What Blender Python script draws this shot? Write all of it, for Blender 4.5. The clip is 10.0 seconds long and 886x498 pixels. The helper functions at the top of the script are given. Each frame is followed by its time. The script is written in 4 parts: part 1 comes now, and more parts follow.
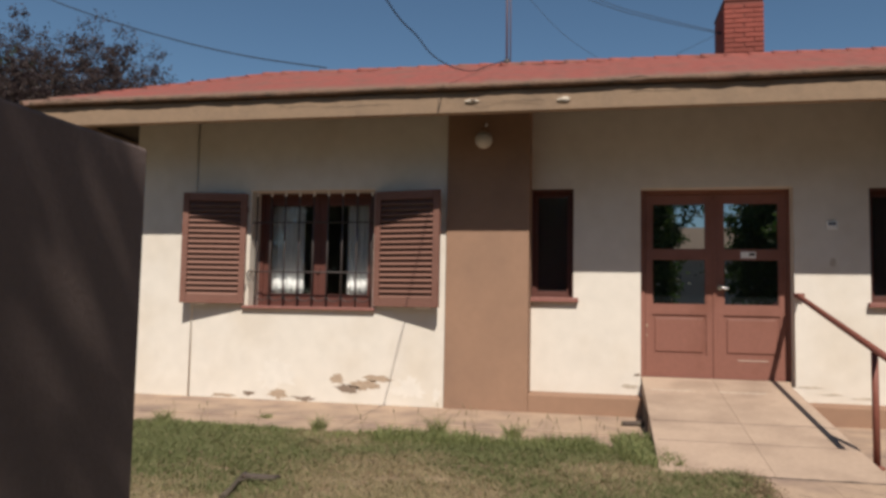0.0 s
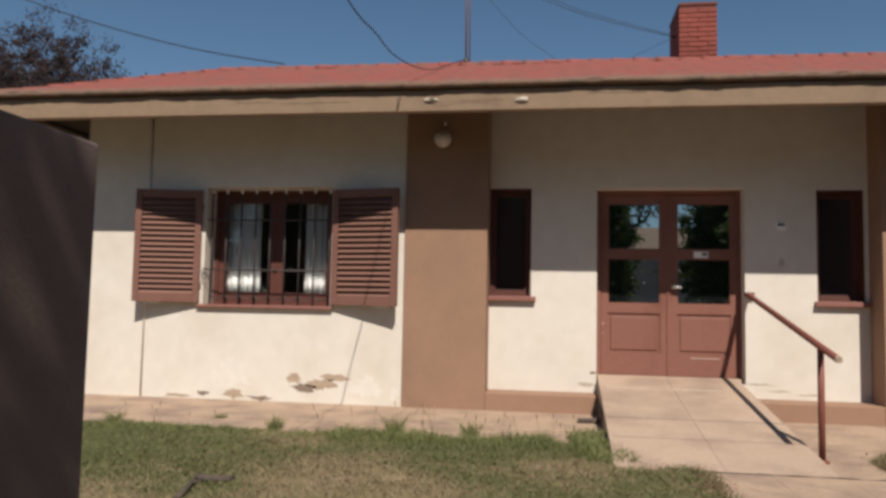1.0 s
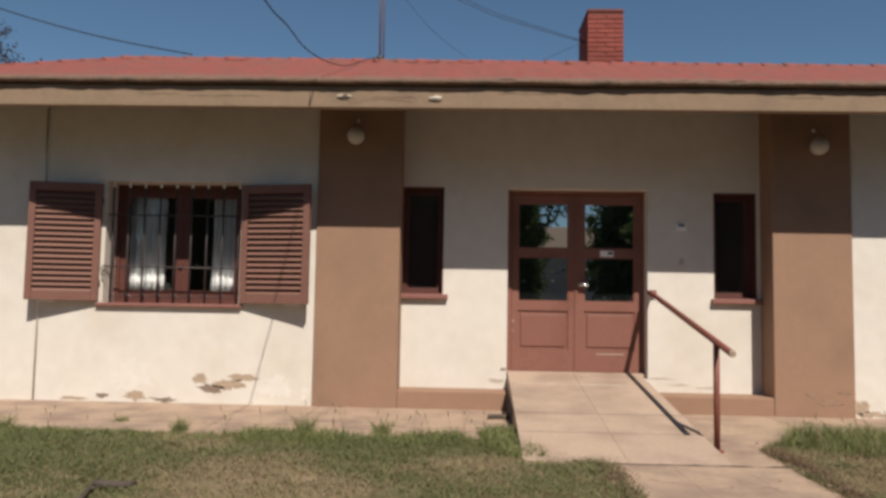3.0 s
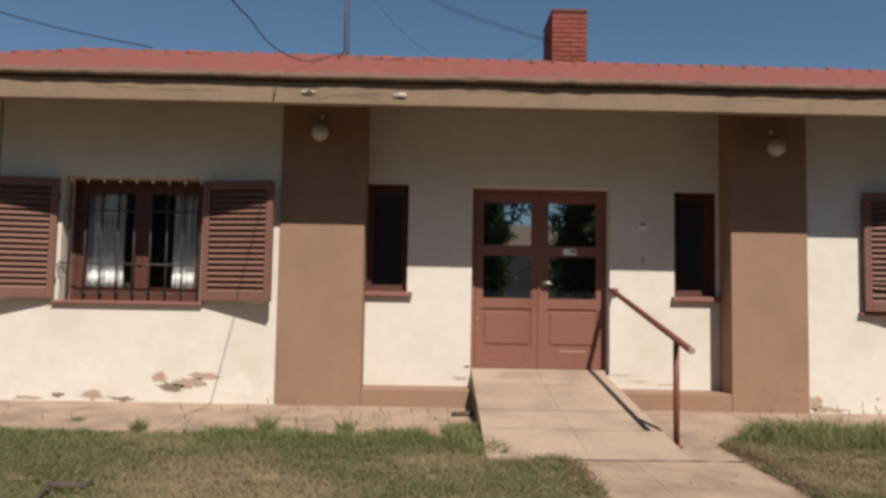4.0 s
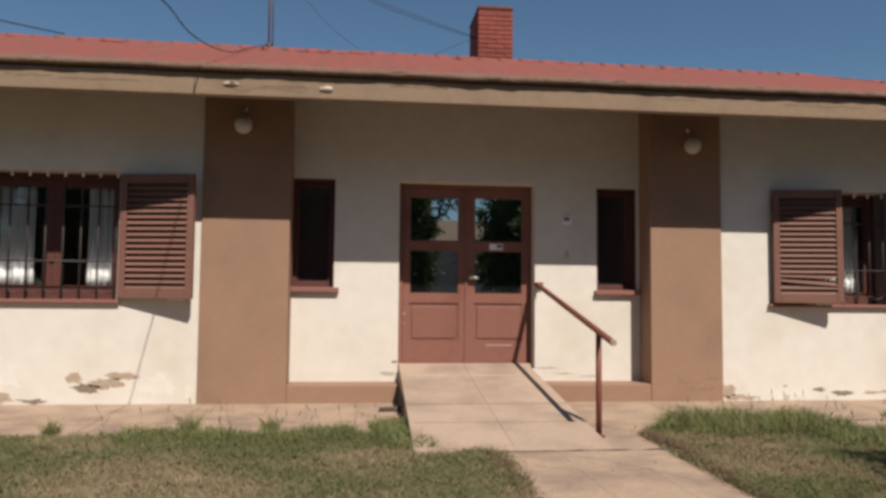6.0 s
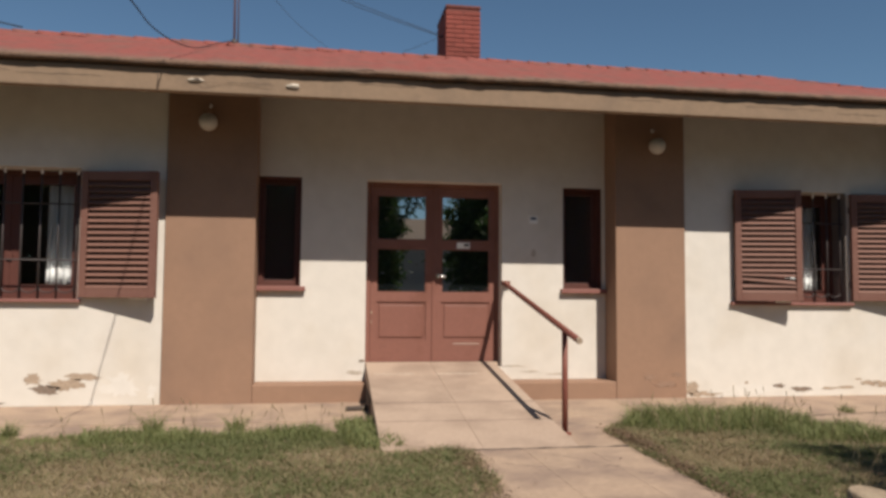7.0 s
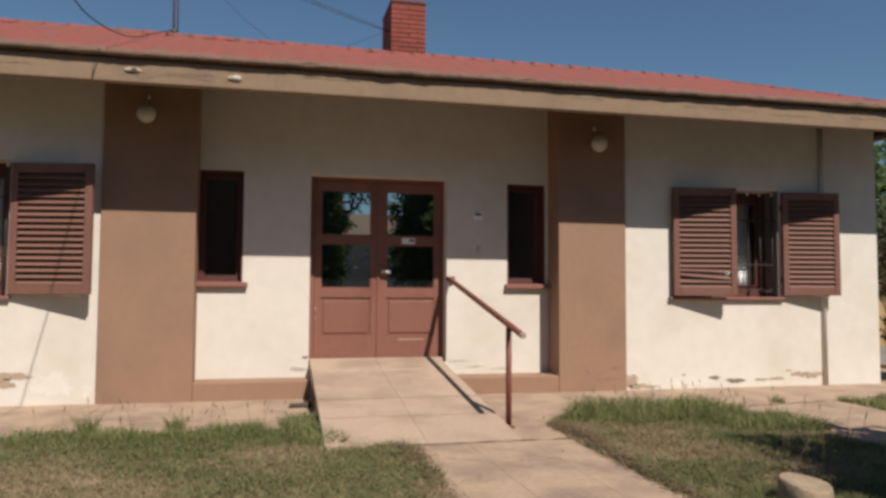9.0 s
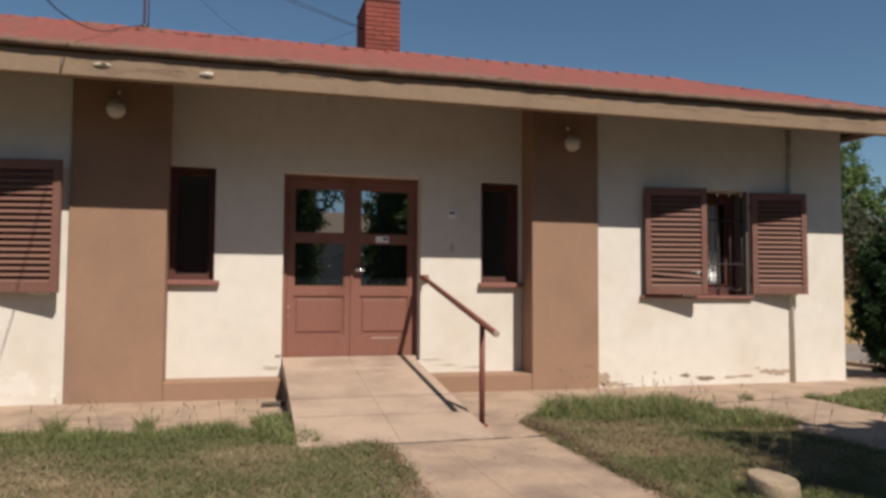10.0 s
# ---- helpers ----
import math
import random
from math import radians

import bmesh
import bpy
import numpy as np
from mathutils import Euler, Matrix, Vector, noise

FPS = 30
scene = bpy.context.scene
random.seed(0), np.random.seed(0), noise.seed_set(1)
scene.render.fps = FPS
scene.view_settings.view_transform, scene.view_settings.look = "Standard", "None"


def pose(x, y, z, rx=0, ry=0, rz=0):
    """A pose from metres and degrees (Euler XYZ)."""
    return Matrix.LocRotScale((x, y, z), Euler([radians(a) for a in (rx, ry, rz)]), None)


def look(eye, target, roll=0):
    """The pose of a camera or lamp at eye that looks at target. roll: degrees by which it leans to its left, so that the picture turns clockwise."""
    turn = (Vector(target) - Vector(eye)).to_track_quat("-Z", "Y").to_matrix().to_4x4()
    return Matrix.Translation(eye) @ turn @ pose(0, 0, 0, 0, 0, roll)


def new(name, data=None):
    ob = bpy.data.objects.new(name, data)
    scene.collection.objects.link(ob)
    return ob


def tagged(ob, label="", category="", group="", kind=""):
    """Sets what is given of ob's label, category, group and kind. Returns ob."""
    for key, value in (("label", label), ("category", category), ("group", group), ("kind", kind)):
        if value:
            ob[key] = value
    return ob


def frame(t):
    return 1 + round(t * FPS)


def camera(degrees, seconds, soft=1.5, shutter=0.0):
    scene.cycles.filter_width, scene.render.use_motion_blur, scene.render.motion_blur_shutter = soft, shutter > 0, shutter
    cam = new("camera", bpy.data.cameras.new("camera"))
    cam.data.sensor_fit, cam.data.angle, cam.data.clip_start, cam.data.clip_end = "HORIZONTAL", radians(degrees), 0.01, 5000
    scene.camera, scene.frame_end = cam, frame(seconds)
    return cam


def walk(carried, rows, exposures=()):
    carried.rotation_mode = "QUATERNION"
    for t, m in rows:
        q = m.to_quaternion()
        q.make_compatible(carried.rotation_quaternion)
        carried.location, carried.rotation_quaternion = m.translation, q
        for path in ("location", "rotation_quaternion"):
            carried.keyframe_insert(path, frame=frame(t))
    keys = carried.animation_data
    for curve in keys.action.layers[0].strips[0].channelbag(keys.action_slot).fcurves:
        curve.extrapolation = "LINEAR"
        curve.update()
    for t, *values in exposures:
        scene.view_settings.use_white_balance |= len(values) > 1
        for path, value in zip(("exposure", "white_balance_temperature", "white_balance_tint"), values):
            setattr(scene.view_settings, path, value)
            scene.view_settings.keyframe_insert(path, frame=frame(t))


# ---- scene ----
# The camera pans from a standing place on the front path.
cam = camera(61.0, 10.0, soft=3.2)
PATH = [
    (0, pose(0.010, -8.568, 1.186, 94.23, -1.10, 11.66)),
    (0.5, pose(0.010, -8.568, 1.186, 94.21, -1.16, 10.12)),
    (1, pose(0.010, -8.568, 1.186, 94.19, -1.13, 8.49)),
    (1.5, pose(0.010, -8.568, 1.186, 94.24, -1.22, 6.76)),
    (2, pose(0.010, -8.568, 1.186, 94.22, -1.15, 4.96)),
    (2.5, pose(0.010, -8.568, 1.186, 94.20, -1.05, 3.30)),
    (4, pose(0.010, -8.568, 1.186, 94.02, -1.05, -0.88)),
    (4.5, pose(0.010, -8.568, 1.186, 93.96, -1.05, -2.27)),
    (5, pose(0.010, -8.568, 1.186, 93.86, -0.87, -3.46)),
    (5.5, pose(0.010, -8.568, 1.186, 93.79, -0.66, -4.85)),
    (6, pose(0.010, -8.568, 1.186, 93.72, -0.55, -6.40)),
    (7.5, pose(0.010, -8.568, 1.186, 93.59, -0.45, -9.97)),
    (8, pose(0.010, -8.568, 1.186, 93.50, -0.47, -11.06)),
    (8.5, pose(0.010, -8.568, 1.186, 93.41, -0.41, -12.02)),
    (9, pose(0.010, -8.568, 1.186, 93.33, -0.30, -13.07)),
    (9.5, pose(0.010, -8.568, 1.186, 93.25, -0.33, -14.14)),
    (10, pose(0.010, -8.568, 1.186, 93.23, -0.34, -15.06)),
]
walk(cam, PATH)

# ---- light ----
SUN_WAY = Vector((-0.33, 1.005, -1.25)).normalized()
world = bpy.data.worlds.new("world")
scene.world = world
world.use_nodes = True
wn = world.node_tree.nodes
wl = world.node_tree.links
sky = wn.new("ShaderNodeTexSky")
sky.sky_type = "NISHITA"
sky.sun_disc = False
sky.sun_elevation = math.asin(-SUN_WAY.z)
sky.sun_rotation = math.atan2(-SUN_WAY.x, -SUN_WAY.y)
sky.air_density = 0.9
sky.dust_density = 0.0
sky.ozone_density = 1.4
haze = wn.new("ShaderNodeMix")
haze.data_type, haze.blend_type = "RGBA", "MULTIPLY"
haze.inputs[0].default_value = 1.0
haze.inputs[7].default_value = (0.93, 1.08, 1.10, 1)
wl.new(sky.outputs[0], haze.inputs[6])
wl.new(haze.outputs[2], wn["Background"].inputs[0])
wn["Background"].inputs[1].default_value = 0.050
sun_data = bpy.data.lights.new("sun", "SUN")
sun_data.energy = 4.4
sun_data.angle = radians(0.5)
sun_data.color = (1.0, 0.905, 0.79)
sun = new("sun", sun_data)
sun.matrix_world = look((0, 0, 20), Vector((0, 0, 20)) + SUN_WAY)
scene.view_settings.exposure = 0.40

# ---- materials ----
def material(name, colour, rough=0.8, grain=None, stain=None, stain_colour=None, bump=0.0, bump_scale=60.0, metal=0.0, vary=0.0, spec=0.3):
    """A surface with fine grain (scale, amount), larger stains (scale, low, high) towards stain_colour, and bump."""
    m = bpy.data.materials.new(name)
    m.use_nodes = True
    n, l = m.node_tree.nodes, m.node_tree.links
    b = n["Principled BSDF"]
    b.inputs["Roughness"].default_value = rough
    b.inputs["Metallic"].default_value = metal
    b.inputs["Specular IOR Level"].default_value = spec
    geo = n.new("ShaderNodeNewGeometry")
    rgb = n.new("ShaderNodeRGB")
    rgb.outputs[0].default_value = (*colour, 1)
    col = rgb.outputs[0]

    def noise_tex(scale, detail=5.0):
        t = n.new("ShaderNodeTexNoise")
        t.inputs["Scale"].default_value = scale
        t.inputs["Detail"].default_value = detail
        l.new(geo.outputs["Position"], t.inputs["Vector"])
        return t.outputs["Fac"]

    def mix(kind, fac, a, c):
        x = n.new("ShaderNodeMix")
        x.data_type, x.blend_type = "RGBA", kind
        for sock, value in ((x.inputs[0], fac), (x.inputs[6], a), (x.inputs[7], c)):
            if hasattr(value, "is_linked"):
                l.new(value, sock)
            else:
                sock.default_value = value
        return x.outputs[2]

    def ramp(fac, lo, hi, a=0.0, c=1.0):
        r = n.new("ShaderNodeMapRange")
        r.inputs[1].default_value, r.inputs[2].default_value = lo, hi
        r.inputs[3].default_value, r.inputs[4].default_value = a, c
        l.new(fac, r.inputs[0])
        return r.outputs[0]

    if stain:
        scale, lo, hi = stain
        col = mix("MIX", ramp(noise_tex(scale, 7.0), lo, hi), col, (*(stain_colour or [c * 0.6 for c in colour]), 1))
    if grain:
        scale, amount = grain
        grey = ramp(noise_tex(scale), 0.25, 0.75, 1 - amount, 1 + amount)
        col = mix("MULTIPLY", 1.0, col, grey)
    if vary:
        info = n.new("ShaderNodeObjectInfo")
        col = mix("MULTIPLY", 1.0, col, ramp(info.outputs["Random"], 0, 1, 1 - vary, 1 + vary))
    l.new(col, b.inputs["Base Color"])
    if bump:
        bp = n.new("ShaderNodeBump")
        bp.inputs["Strength"].default_value = bump
        bp.inputs["Distance"].default_value = 0.01
        l.new(noise_tex(bump_scale, 8.0), bp.inputs["Height"])
        l.new(bp.outputs[0], b.inputs["Normal"])
    return m


PLASTER = material("cream_plaster", (0.6346, 0.5962, 0.5427), 0.9, (6, 0.045), (1.3, 0.47, 0.78), (0.572, 0.518, 0.446), 0.12, 40)
BROWN = material("brown_render", (0.2814, 0.1727, 0.1175), 0.85, (12, 0.06), (1.5, 0.45, 0.8), (0.2191, 0.1385, 0.0982), 0.2, 50)
FASCIA = material("beige_concrete", (0.2421, 0.1695, 0.1144), 0.85, (14, 0.08), (2.2, 0.5, 0.8), (0.1837, 0.1319, 0.0935), 0.35, 25)
# Soffit set near black to cut bounced light and deepen the eave shade.
SOFFIT = material("shade_soffit", (0.0626, 0.0484, 0.0359), 0.9, (8, 0.06), bump=0.2)
SCAR = material("grey_render_scar", (0.3841, 0.2981, 0.2246), 0.95, (30, 0.2), bump=0.6, bump_scale=80)
WHITE = material("white_plastic", (0.80, 0.79, 0.765), 0.4, (20, 0.04))
GLOBE = material("opal_glass", (0.50, 0.468, 0.425), 0.5, (25, 0.03))
TILE = material("red_roof_paint", (0.222, 0.067, 0.054), 0.85, (16, 0.16), (3.2, 0.46, 0.78), (0.1586, 0.0772, 0.0617), 0.7, 18)


def add_edge_dirt(m, colour, y0, y1):
    """Lichen and dirt that gathers in an uneven band along the lowest tiles."""
    n, l = m.node_tree.nodes, m.node_tree.links
    b = n["Principled BSDF"]
    old = b.inputs["Base Color"].links[0].from_socket
    geo = n.new("ShaderNodeNewGeometry")
    sep = n.new("ShaderNodeSeparateXYZ")
    l.new(geo.outputs["Position"], sep.inputs[0])
    band = n.new("ShaderNodeMapRange")
    band.inputs[1].default_value, band.inputs[2].default_value, band.inputs[3].default_value, band.inputs[4].default_value = y0, y1, 0.55, -0.25
    l.new(sep.outputs[1], band.inputs[0])
    t = n.new("ShaderNodeTexNoise")
    t.inputs["Scale"].default_value, t.inputs["Detail"].default_value = 3.5, 8.0
    l.new(geo.outputs["Position"], t.inputs["Vector"])
    add = n.new("ShaderNodeMath")
    add.operation = "ADD"
    l.new(band.outputs[0], add.inputs[0])
    l.new(t.outputs["Fac"], add.inputs[1])
    cut = n.new("ShaderNodeMapRange")
    cut.inputs[1].default_value, cut.inputs[2].default_value, cut.inputs[4].default_value = 0.50, 0.95, 0.8
    l.new(add.outputs[0], cut.inputs[0])
    x = n.new("ShaderNodeMix")
    x.data_type = "RGBA"
    l.new(cut.outputs[0], x.inputs[0])
    l.new(old, x.inputs[6])
    x.inputs[7].default_value = (*colour, 1)
    l.new(x.outputs[2], b.inputs["Base Color"])


add_edge_dirt(TILE, (0.155, 0.109, 0.08), -1.0, -0.16)
LICHEN = material("weathered_tile_edge", (0.167, 0.1052, 0.0748), 0.95, (30, 0.25), (4, 0.45, 0.65), (0.1002, 0.0746, 0.0561), 0.8, 40)
BRICK = material("red_brick", (0.2255, 0.0614, 0.0468), 0.85, (40, 0.12), bump=0.4, bump_scale=90, vary=0.14)
MORTAR = material("dark_red_mortar", (0.1586, 0.057, 0.0468), 0.95, (40, 0.1))
WOOD = material("red_brown_wood_paint", (0.1840, 0.0920, 0.0717), 0.6, (35, 0.08), (4, 0.45, 0.8), (0.1608, 0.0733, 0.0563), 0.15, 70)
FRAME = material("dark_red_window_paint", (0.098, 0.037, 0.029), 0.55, (35, 0.08), (4, 0.45, 0.8), (0.1085, 0.0395, 0.0299), 0.15, 70)
SLAT = material("brown_slat_paint", (0.1883, 0.0974, 0.0754), 0.6, (40, 0.08), bump=0.15, vary=0.08)
DOORWOOD = material("door_paint", (0.2169, 0.0965, 0.0743), 0.5, (30, 0.07), (3, 0.5, 0.8), (0.1681, 0.0697, 0.0496), 0.15, 60)
SILL = material("red_sill_tile", (0.2338, 0.1052, 0.0885), 0.6, (20, 0.08), bump=0.15)
IRON = material("black_iron", (0.0626, 0.0526, 0.0524), 0.5, (60, 0.2))
RAIL = material("rusty_red_rail", (0.192, 0.0658, 0.0486), 0.55, (40, 0.15))
PAVE = material("pinkish_concrete", (0.3850, 0.2806, 0.2045), 0.92, (25, 0.12), (2.4, 0.42, 0.75), (0.2212, 0.1585, 0.1292), 0.4, 60)
RAMP = material("ramp_concrete", (0.3982, 0.2991, 0.2301), 0.92, (30, 0.09), (2.0, 0.45, 0.75), (0.2743, 0.2000, 0.1540), 0.4, 60, vary=0.05)
STAIN = material("grey_joint_dirt", (0.17, 0.125, 0.10), 0.95, (30, 0.2))
WORN_PAINT = material("worn_line_paint", (0.50, 0.42, 0.35), 0.9, (30, 0.2))
KERB = material("dark_joint", (0.0835, 0.0658, 0.0561), 0.95, (30, 0.2))
SOIL = material("dry_soil_and_thatch", (0.2756, 0.2046, 0.1378), 1.0, (35, 0.25), (1.7, 0.40, 0.62), (0.167, 0.1419, 0.0751), 0.9, 45)
GATE = material("dark_brown_wall_paint", (0.15, 0.111, 0.102), 0.8, (40, 0.06), (1.2, 0.5, 0.8), (0.128, 0.095, 0.087), 0.3, 60)
CURTAIN = material("white_curtain", (0.70, 0.705, 0.715), 0.9, (14, 0.04))
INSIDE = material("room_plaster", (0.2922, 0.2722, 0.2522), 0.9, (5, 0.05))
BARK = material("tree_bark", (0.0835, 0.0614, 0.0468), 0.95, (25, 0.3), bump=1.0, bump_scale=25)
ASPHALT = material("grey_street", (0.13, 0.122, 0.114), 0.95, (30, 0.15), bump=0.3)
STREET = material("pale_street_concrete", (0.23, 0.20, 0.178), 0.95, (30, 0.15), (1.5, 0.45, 0.7), (0.17, 0.15, 0.135), 0.3)
OCHRE = material("ochre_wall_paint", (0.3757, 0.263, 0.1311), 0.9, (6, 0.1), (1.2, 0.5, 0.7), (0.2756, 0.1929, 0.1119), 0.3)
PALE = material("pale_house_wall", (0.4175, 0.4117, 0.3924), 0.9, (6, 0.06))
CABLE = material("black_cable", (0.0167, 0.0175, 0.0205), 0.6, (60, 0.1))
STONE = material("cut_wood_stump", (0.3006, 0.2371, 0.1687), 0.95, (30, 0.2), (6, 0.4, 0.7), (0.2338, 0.1753, 0.1219), 0.5)


def leaf_material(name, colour, other):
    m = bpy.data.materials.new(name)
    m.use_nodes = True
    n, l = m.node_tree.nodes, m.node_tree.links
    b = n["Principled BSDF"]
    b.inputs["Roughness"].default_value = 0.6
    b.inputs["Specular IOR Level"].default_value = 0.25
    geo = n.new("ShaderNodeNewGeometry")
    x = n.new("ShaderNodeMix")
    x.data_type = "RGBA"
    x.inputs[6].default_value, x.inputs[7].default_value = (*colour, 1), (*other, 1)
    l.new(geo.outputs["Random Per Island"], x.inputs[0])
    l.new(x.outputs[2], b.inputs["Base Color"])
    tr = n.new("ShaderNodeBsdfTranslucent")
    l.new(x.outputs[2], tr.inputs[0])
    add = n.new("ShaderNodeMixShader")
    add.inputs[0].default_value = 0.42
    l.new(b.outputs[0], add.inputs[1])
    l.new(tr.outputs[0], add.inputs[2])
    l.new(add.outputs[0], n["Material Output"].inputs[0])
    return m


LEAF_GREEN = leaf_material("green_leaves", (0.0418, 0.0877, 0.0234), (0.0835, 0.1319, 0.0374))
LEAF_LIGHT = leaf_material("light_green_leaves", (0.1085, 0.1445, 0.0655), (0.1753, 0.2062, 0.1027))
LEAF_STREET = leaf_material("street_tree_leaves", (0.10, 0.16, 0.055), (0.17, 0.225, 0.085))
LEAF_HEDGE = leaf_material("grey_green_leaves", (0.10, 0.115, 0.066), (0.165, 0.165, 0.105))
LEAF_DARK = leaf_material("dark_green_leaves", (0.0167, 0.0395, 0.014), (0.0334, 0.0658, 0.0205))
LEAF_PLUM = leaf_material("plum_leaves", (0.043, 0.026, 0.029), (0.078, 0.058, 0.05))
GRASS = leaf_material("grass_blades", (0.1336, 0.1628, 0.0651), (0.2338, 0.2338, 0.1127))
GRASS_DRY = leaf_material("dry_grass_blades", (0.4175, 0.334, 0.2171), (0.2756, 0.2338, 0.1294))
GRASS_LUSH = leaf_material("lush_grass_blades", (0.167, 0.2046, 0.0793), (0.2756, 0.2756, 0.1253))

glass = bpy.data.materials.new("window_glass")
glass.use_nodes = True
gb = glass.node_tree.nodes["Principled BSDF"]
gb.inputs["Base Color"].default_value = (0.95, 0.97, 0.97, 1)
gb.inputs["Roughness"].default_value = 0.01
gb.inputs["Transmission Weight"].default_value = 1.0
gb.inputs["IOR"].default_value = 1.5
GLASS = glass
# Weak body colour lifts the black of these panes, in place of faint reflections.
lifted = bpy.data.materials.new("lifted_black_glass")
lifted.use_nodes = True
db = lifted.node_tree.nodes["Principled BSDF"]
db.inputs["Base Color"].default_value = (0.15, 0.125, 0.13, 1)
db.inputs["Roughness"].default_value = 0.03
db.inputs["Transmission Weight"].default_value = 0.75
db.inputs["IOR"].default_value = 1.5
LIFTED_GLASS = lifted
mirror = bpy.data.materials.new("reflecting_door_glass")
mirror.use_nodes = True
mb = mirror.node_tree.nodes["Principled BSDF"]
mb.inputs["Base Color"].default_value = (0.01, 0.012, 0.013, 1)
mb.inputs["Roughness"].default_value = 0.015
mb.inputs["IOR"].default_value = 4.4
mb.inputs["Specular IOR Level"].default_value = 0.5
MIRROR = mirror


# ---- mesh helpers ----
def box(bm, x0, x1, y0, y1, z0, z1, bevel=0.0):
    vs = [bm.verts.new(c) for c in ((x0, y0, z0), (x1, y0, z0), (x1, y1, z0), (x0, y1, z0), (x0, y0, z1), (x1, y0, z1), (x1, y1, z1), (x0, y1, z1))]
    fs = [bm.faces.new([vs[i] for i in f]) for f in ((3, 2, 1, 0), (4, 5, 6, 7), (0, 1, 5, 4), (1, 2, 6, 5), (2, 3, 7, 6), (3, 0, 4, 7))]
    if bevel:
        edges = {e for f in fs for e in f.edges}
        bmesh.ops.bevel(bm, geom=list(edges), offset=bevel, segments=2, affect="EDGES", profile=0.5)
    return bm


def tube(bm, points, radius, sides=8):
    """A round bar along the points, closed at its ends."""
    pts = [Vector(p) for p in points]
    rings = []
    for i, p in enumerate(pts):
        way = (pts[min(i + 1, len(pts) - 1)] - pts[max(i - 1, 0)]).normalized()
        side = way.cross(Vector((0, 0, 1)) if abs(way.z) < 0.95 else Vector((1, 0, 0))).normalized()
        up = side.cross(way)
        r = radius[i] if isinstance(radius, (list, tuple)) else radius
        rings.append([bm.verts.new(p + (side * math.cos(a) + up * math.sin(a)) * r) for a in (2 * math.pi * k / sides for k in range(sides))])
    for a, b in zip(rings, rings[1:]):
        for k in range(sides):
            f = bm.faces.new((a[k], a[(k + 1) % sides], b[(k + 1) % sides], b[k]))
            f.smooth = True
    bm.faces.new(rings[0][::-1])
    bm.faces.new(rings[-1])
    return bm


def mesh_of(name, bm, mat):
    bmesh.ops.recalc_face_normals(bm, faces=bm.faces)
    me = bpy.data.meshes.new(name)
    bm.to_mesh(me)
    bm.free()
    me.materials.append(mat)
    return me


def part(name, bm, mat, parent=None, label=""):
    """Links a bmesh as one mesh object under its thing."""
    ob = new(name, mesh_of(name, bm, mat))
    if parent:
        ob.parent = parent
    if label:
        tagged(ob, label)
    return ob


def thing(name, at, label, category, group="", kind=""):
    ob = new(name)
    ob.empty_display_size = 0.1
    ob.matrix_basis = at if isinstance(at, Matrix) else Matrix.Translation(at)
    return tagged(ob, label, category, group, kind)


def structure(name, bm, mat, label, category):
    return tagged(part(name, bm, mat), label, category, kind="structure")


def wall_grid(x0, x1, z0, z1, y0, y1, holes):
    """A wall along x between y0 and y1 with openings (x0, x1, z0, z1) right through it."""
    xs = sorted({x0, x1, *(h[0] for h in holes), *(h[1] for h in holes)})
    zs = sorted({z0, z1, *(h[2] for h in holes), *(h[3] for h in holes)})
    bm = bmesh.new()
    vs = {}

    def vert(i, j, k):
        if (i, j, k) not in vs:
            vs[i, j, k] = bm.verts.new((xs[i], (y0, y1)[k], zs[j]))
        return vs[i, j, k]

    def solid(i, j):
        if not (0 <= i < len(xs) - 1 and 0 <= j < len(zs) - 1):
            return False
        cx, cz = (xs[i] + xs[i + 1]) / 2, (zs[j] + zs[j + 1]) / 2
        return not any(h[0] < cx < h[1] and h[2] < cz < h[3] for h in holes)

    for i in range(len(xs) - 1):
        for j in range(len(zs) - 1):
            if not solid(i, j):
                continue
            a, b, c, d = (i, j), (i + 1, j), (i + 1, j + 1), (i, j + 1)
            bm.faces.new([vert(*p, 0) for p in (a, b, c, d)])
            bm.faces.new([vert(*p, 1) for p in (d, c, b, a)])
            for (di, dj), p, q in (((0, -1), a, b), ((1, 0), b, c), ((0, 1), c, d), ((-1, 0), d, a)):
                if not solid(i + di, j + dj):
                    bm.faces.new((vert(*q, 0), vert(*p, 0), vert(*p, 1), vert(*q, 1)))
    return bm

# ---- ground ----
bm = bmesh.new()
grid_x = sorted({*(-8 + 0.4 * i for i in range(51)), -400, -150, -60, -30, -16, 20, 40, 90, 200, 400})
grid_y = sorted({*(-11 + 0.4 * i for i in range(29)), -400, -150, -60, -30, -18, 3, 10, 25, 60, 150, 400})
gv = [[bm.verts.new((x, y, -0.035 + (0.02 * noise.noise((x * 0.7, y * 0.7, 0)) if -8 < x < 12 and -11 < y < -1.7 else 0))) for x in grid_x] for y in grid_y]
for j in range(len(grid_y) - 1):
    for i in range(len(grid_x) - 1):
        bm.faces.new((gv[j][i], gv[j][i + 1], gv[j + 1][i + 1], gv[j + 1][i]))
structure("ground", bm, SOIL, "dry earth ground with patchy thatch", "ground")


def slab_edge(x0, x1, y0, y1, z0, z1, bevel=0.008):
    return box(bmesh.new(), x0, x1, y0, y1, z0, z1, bevel)


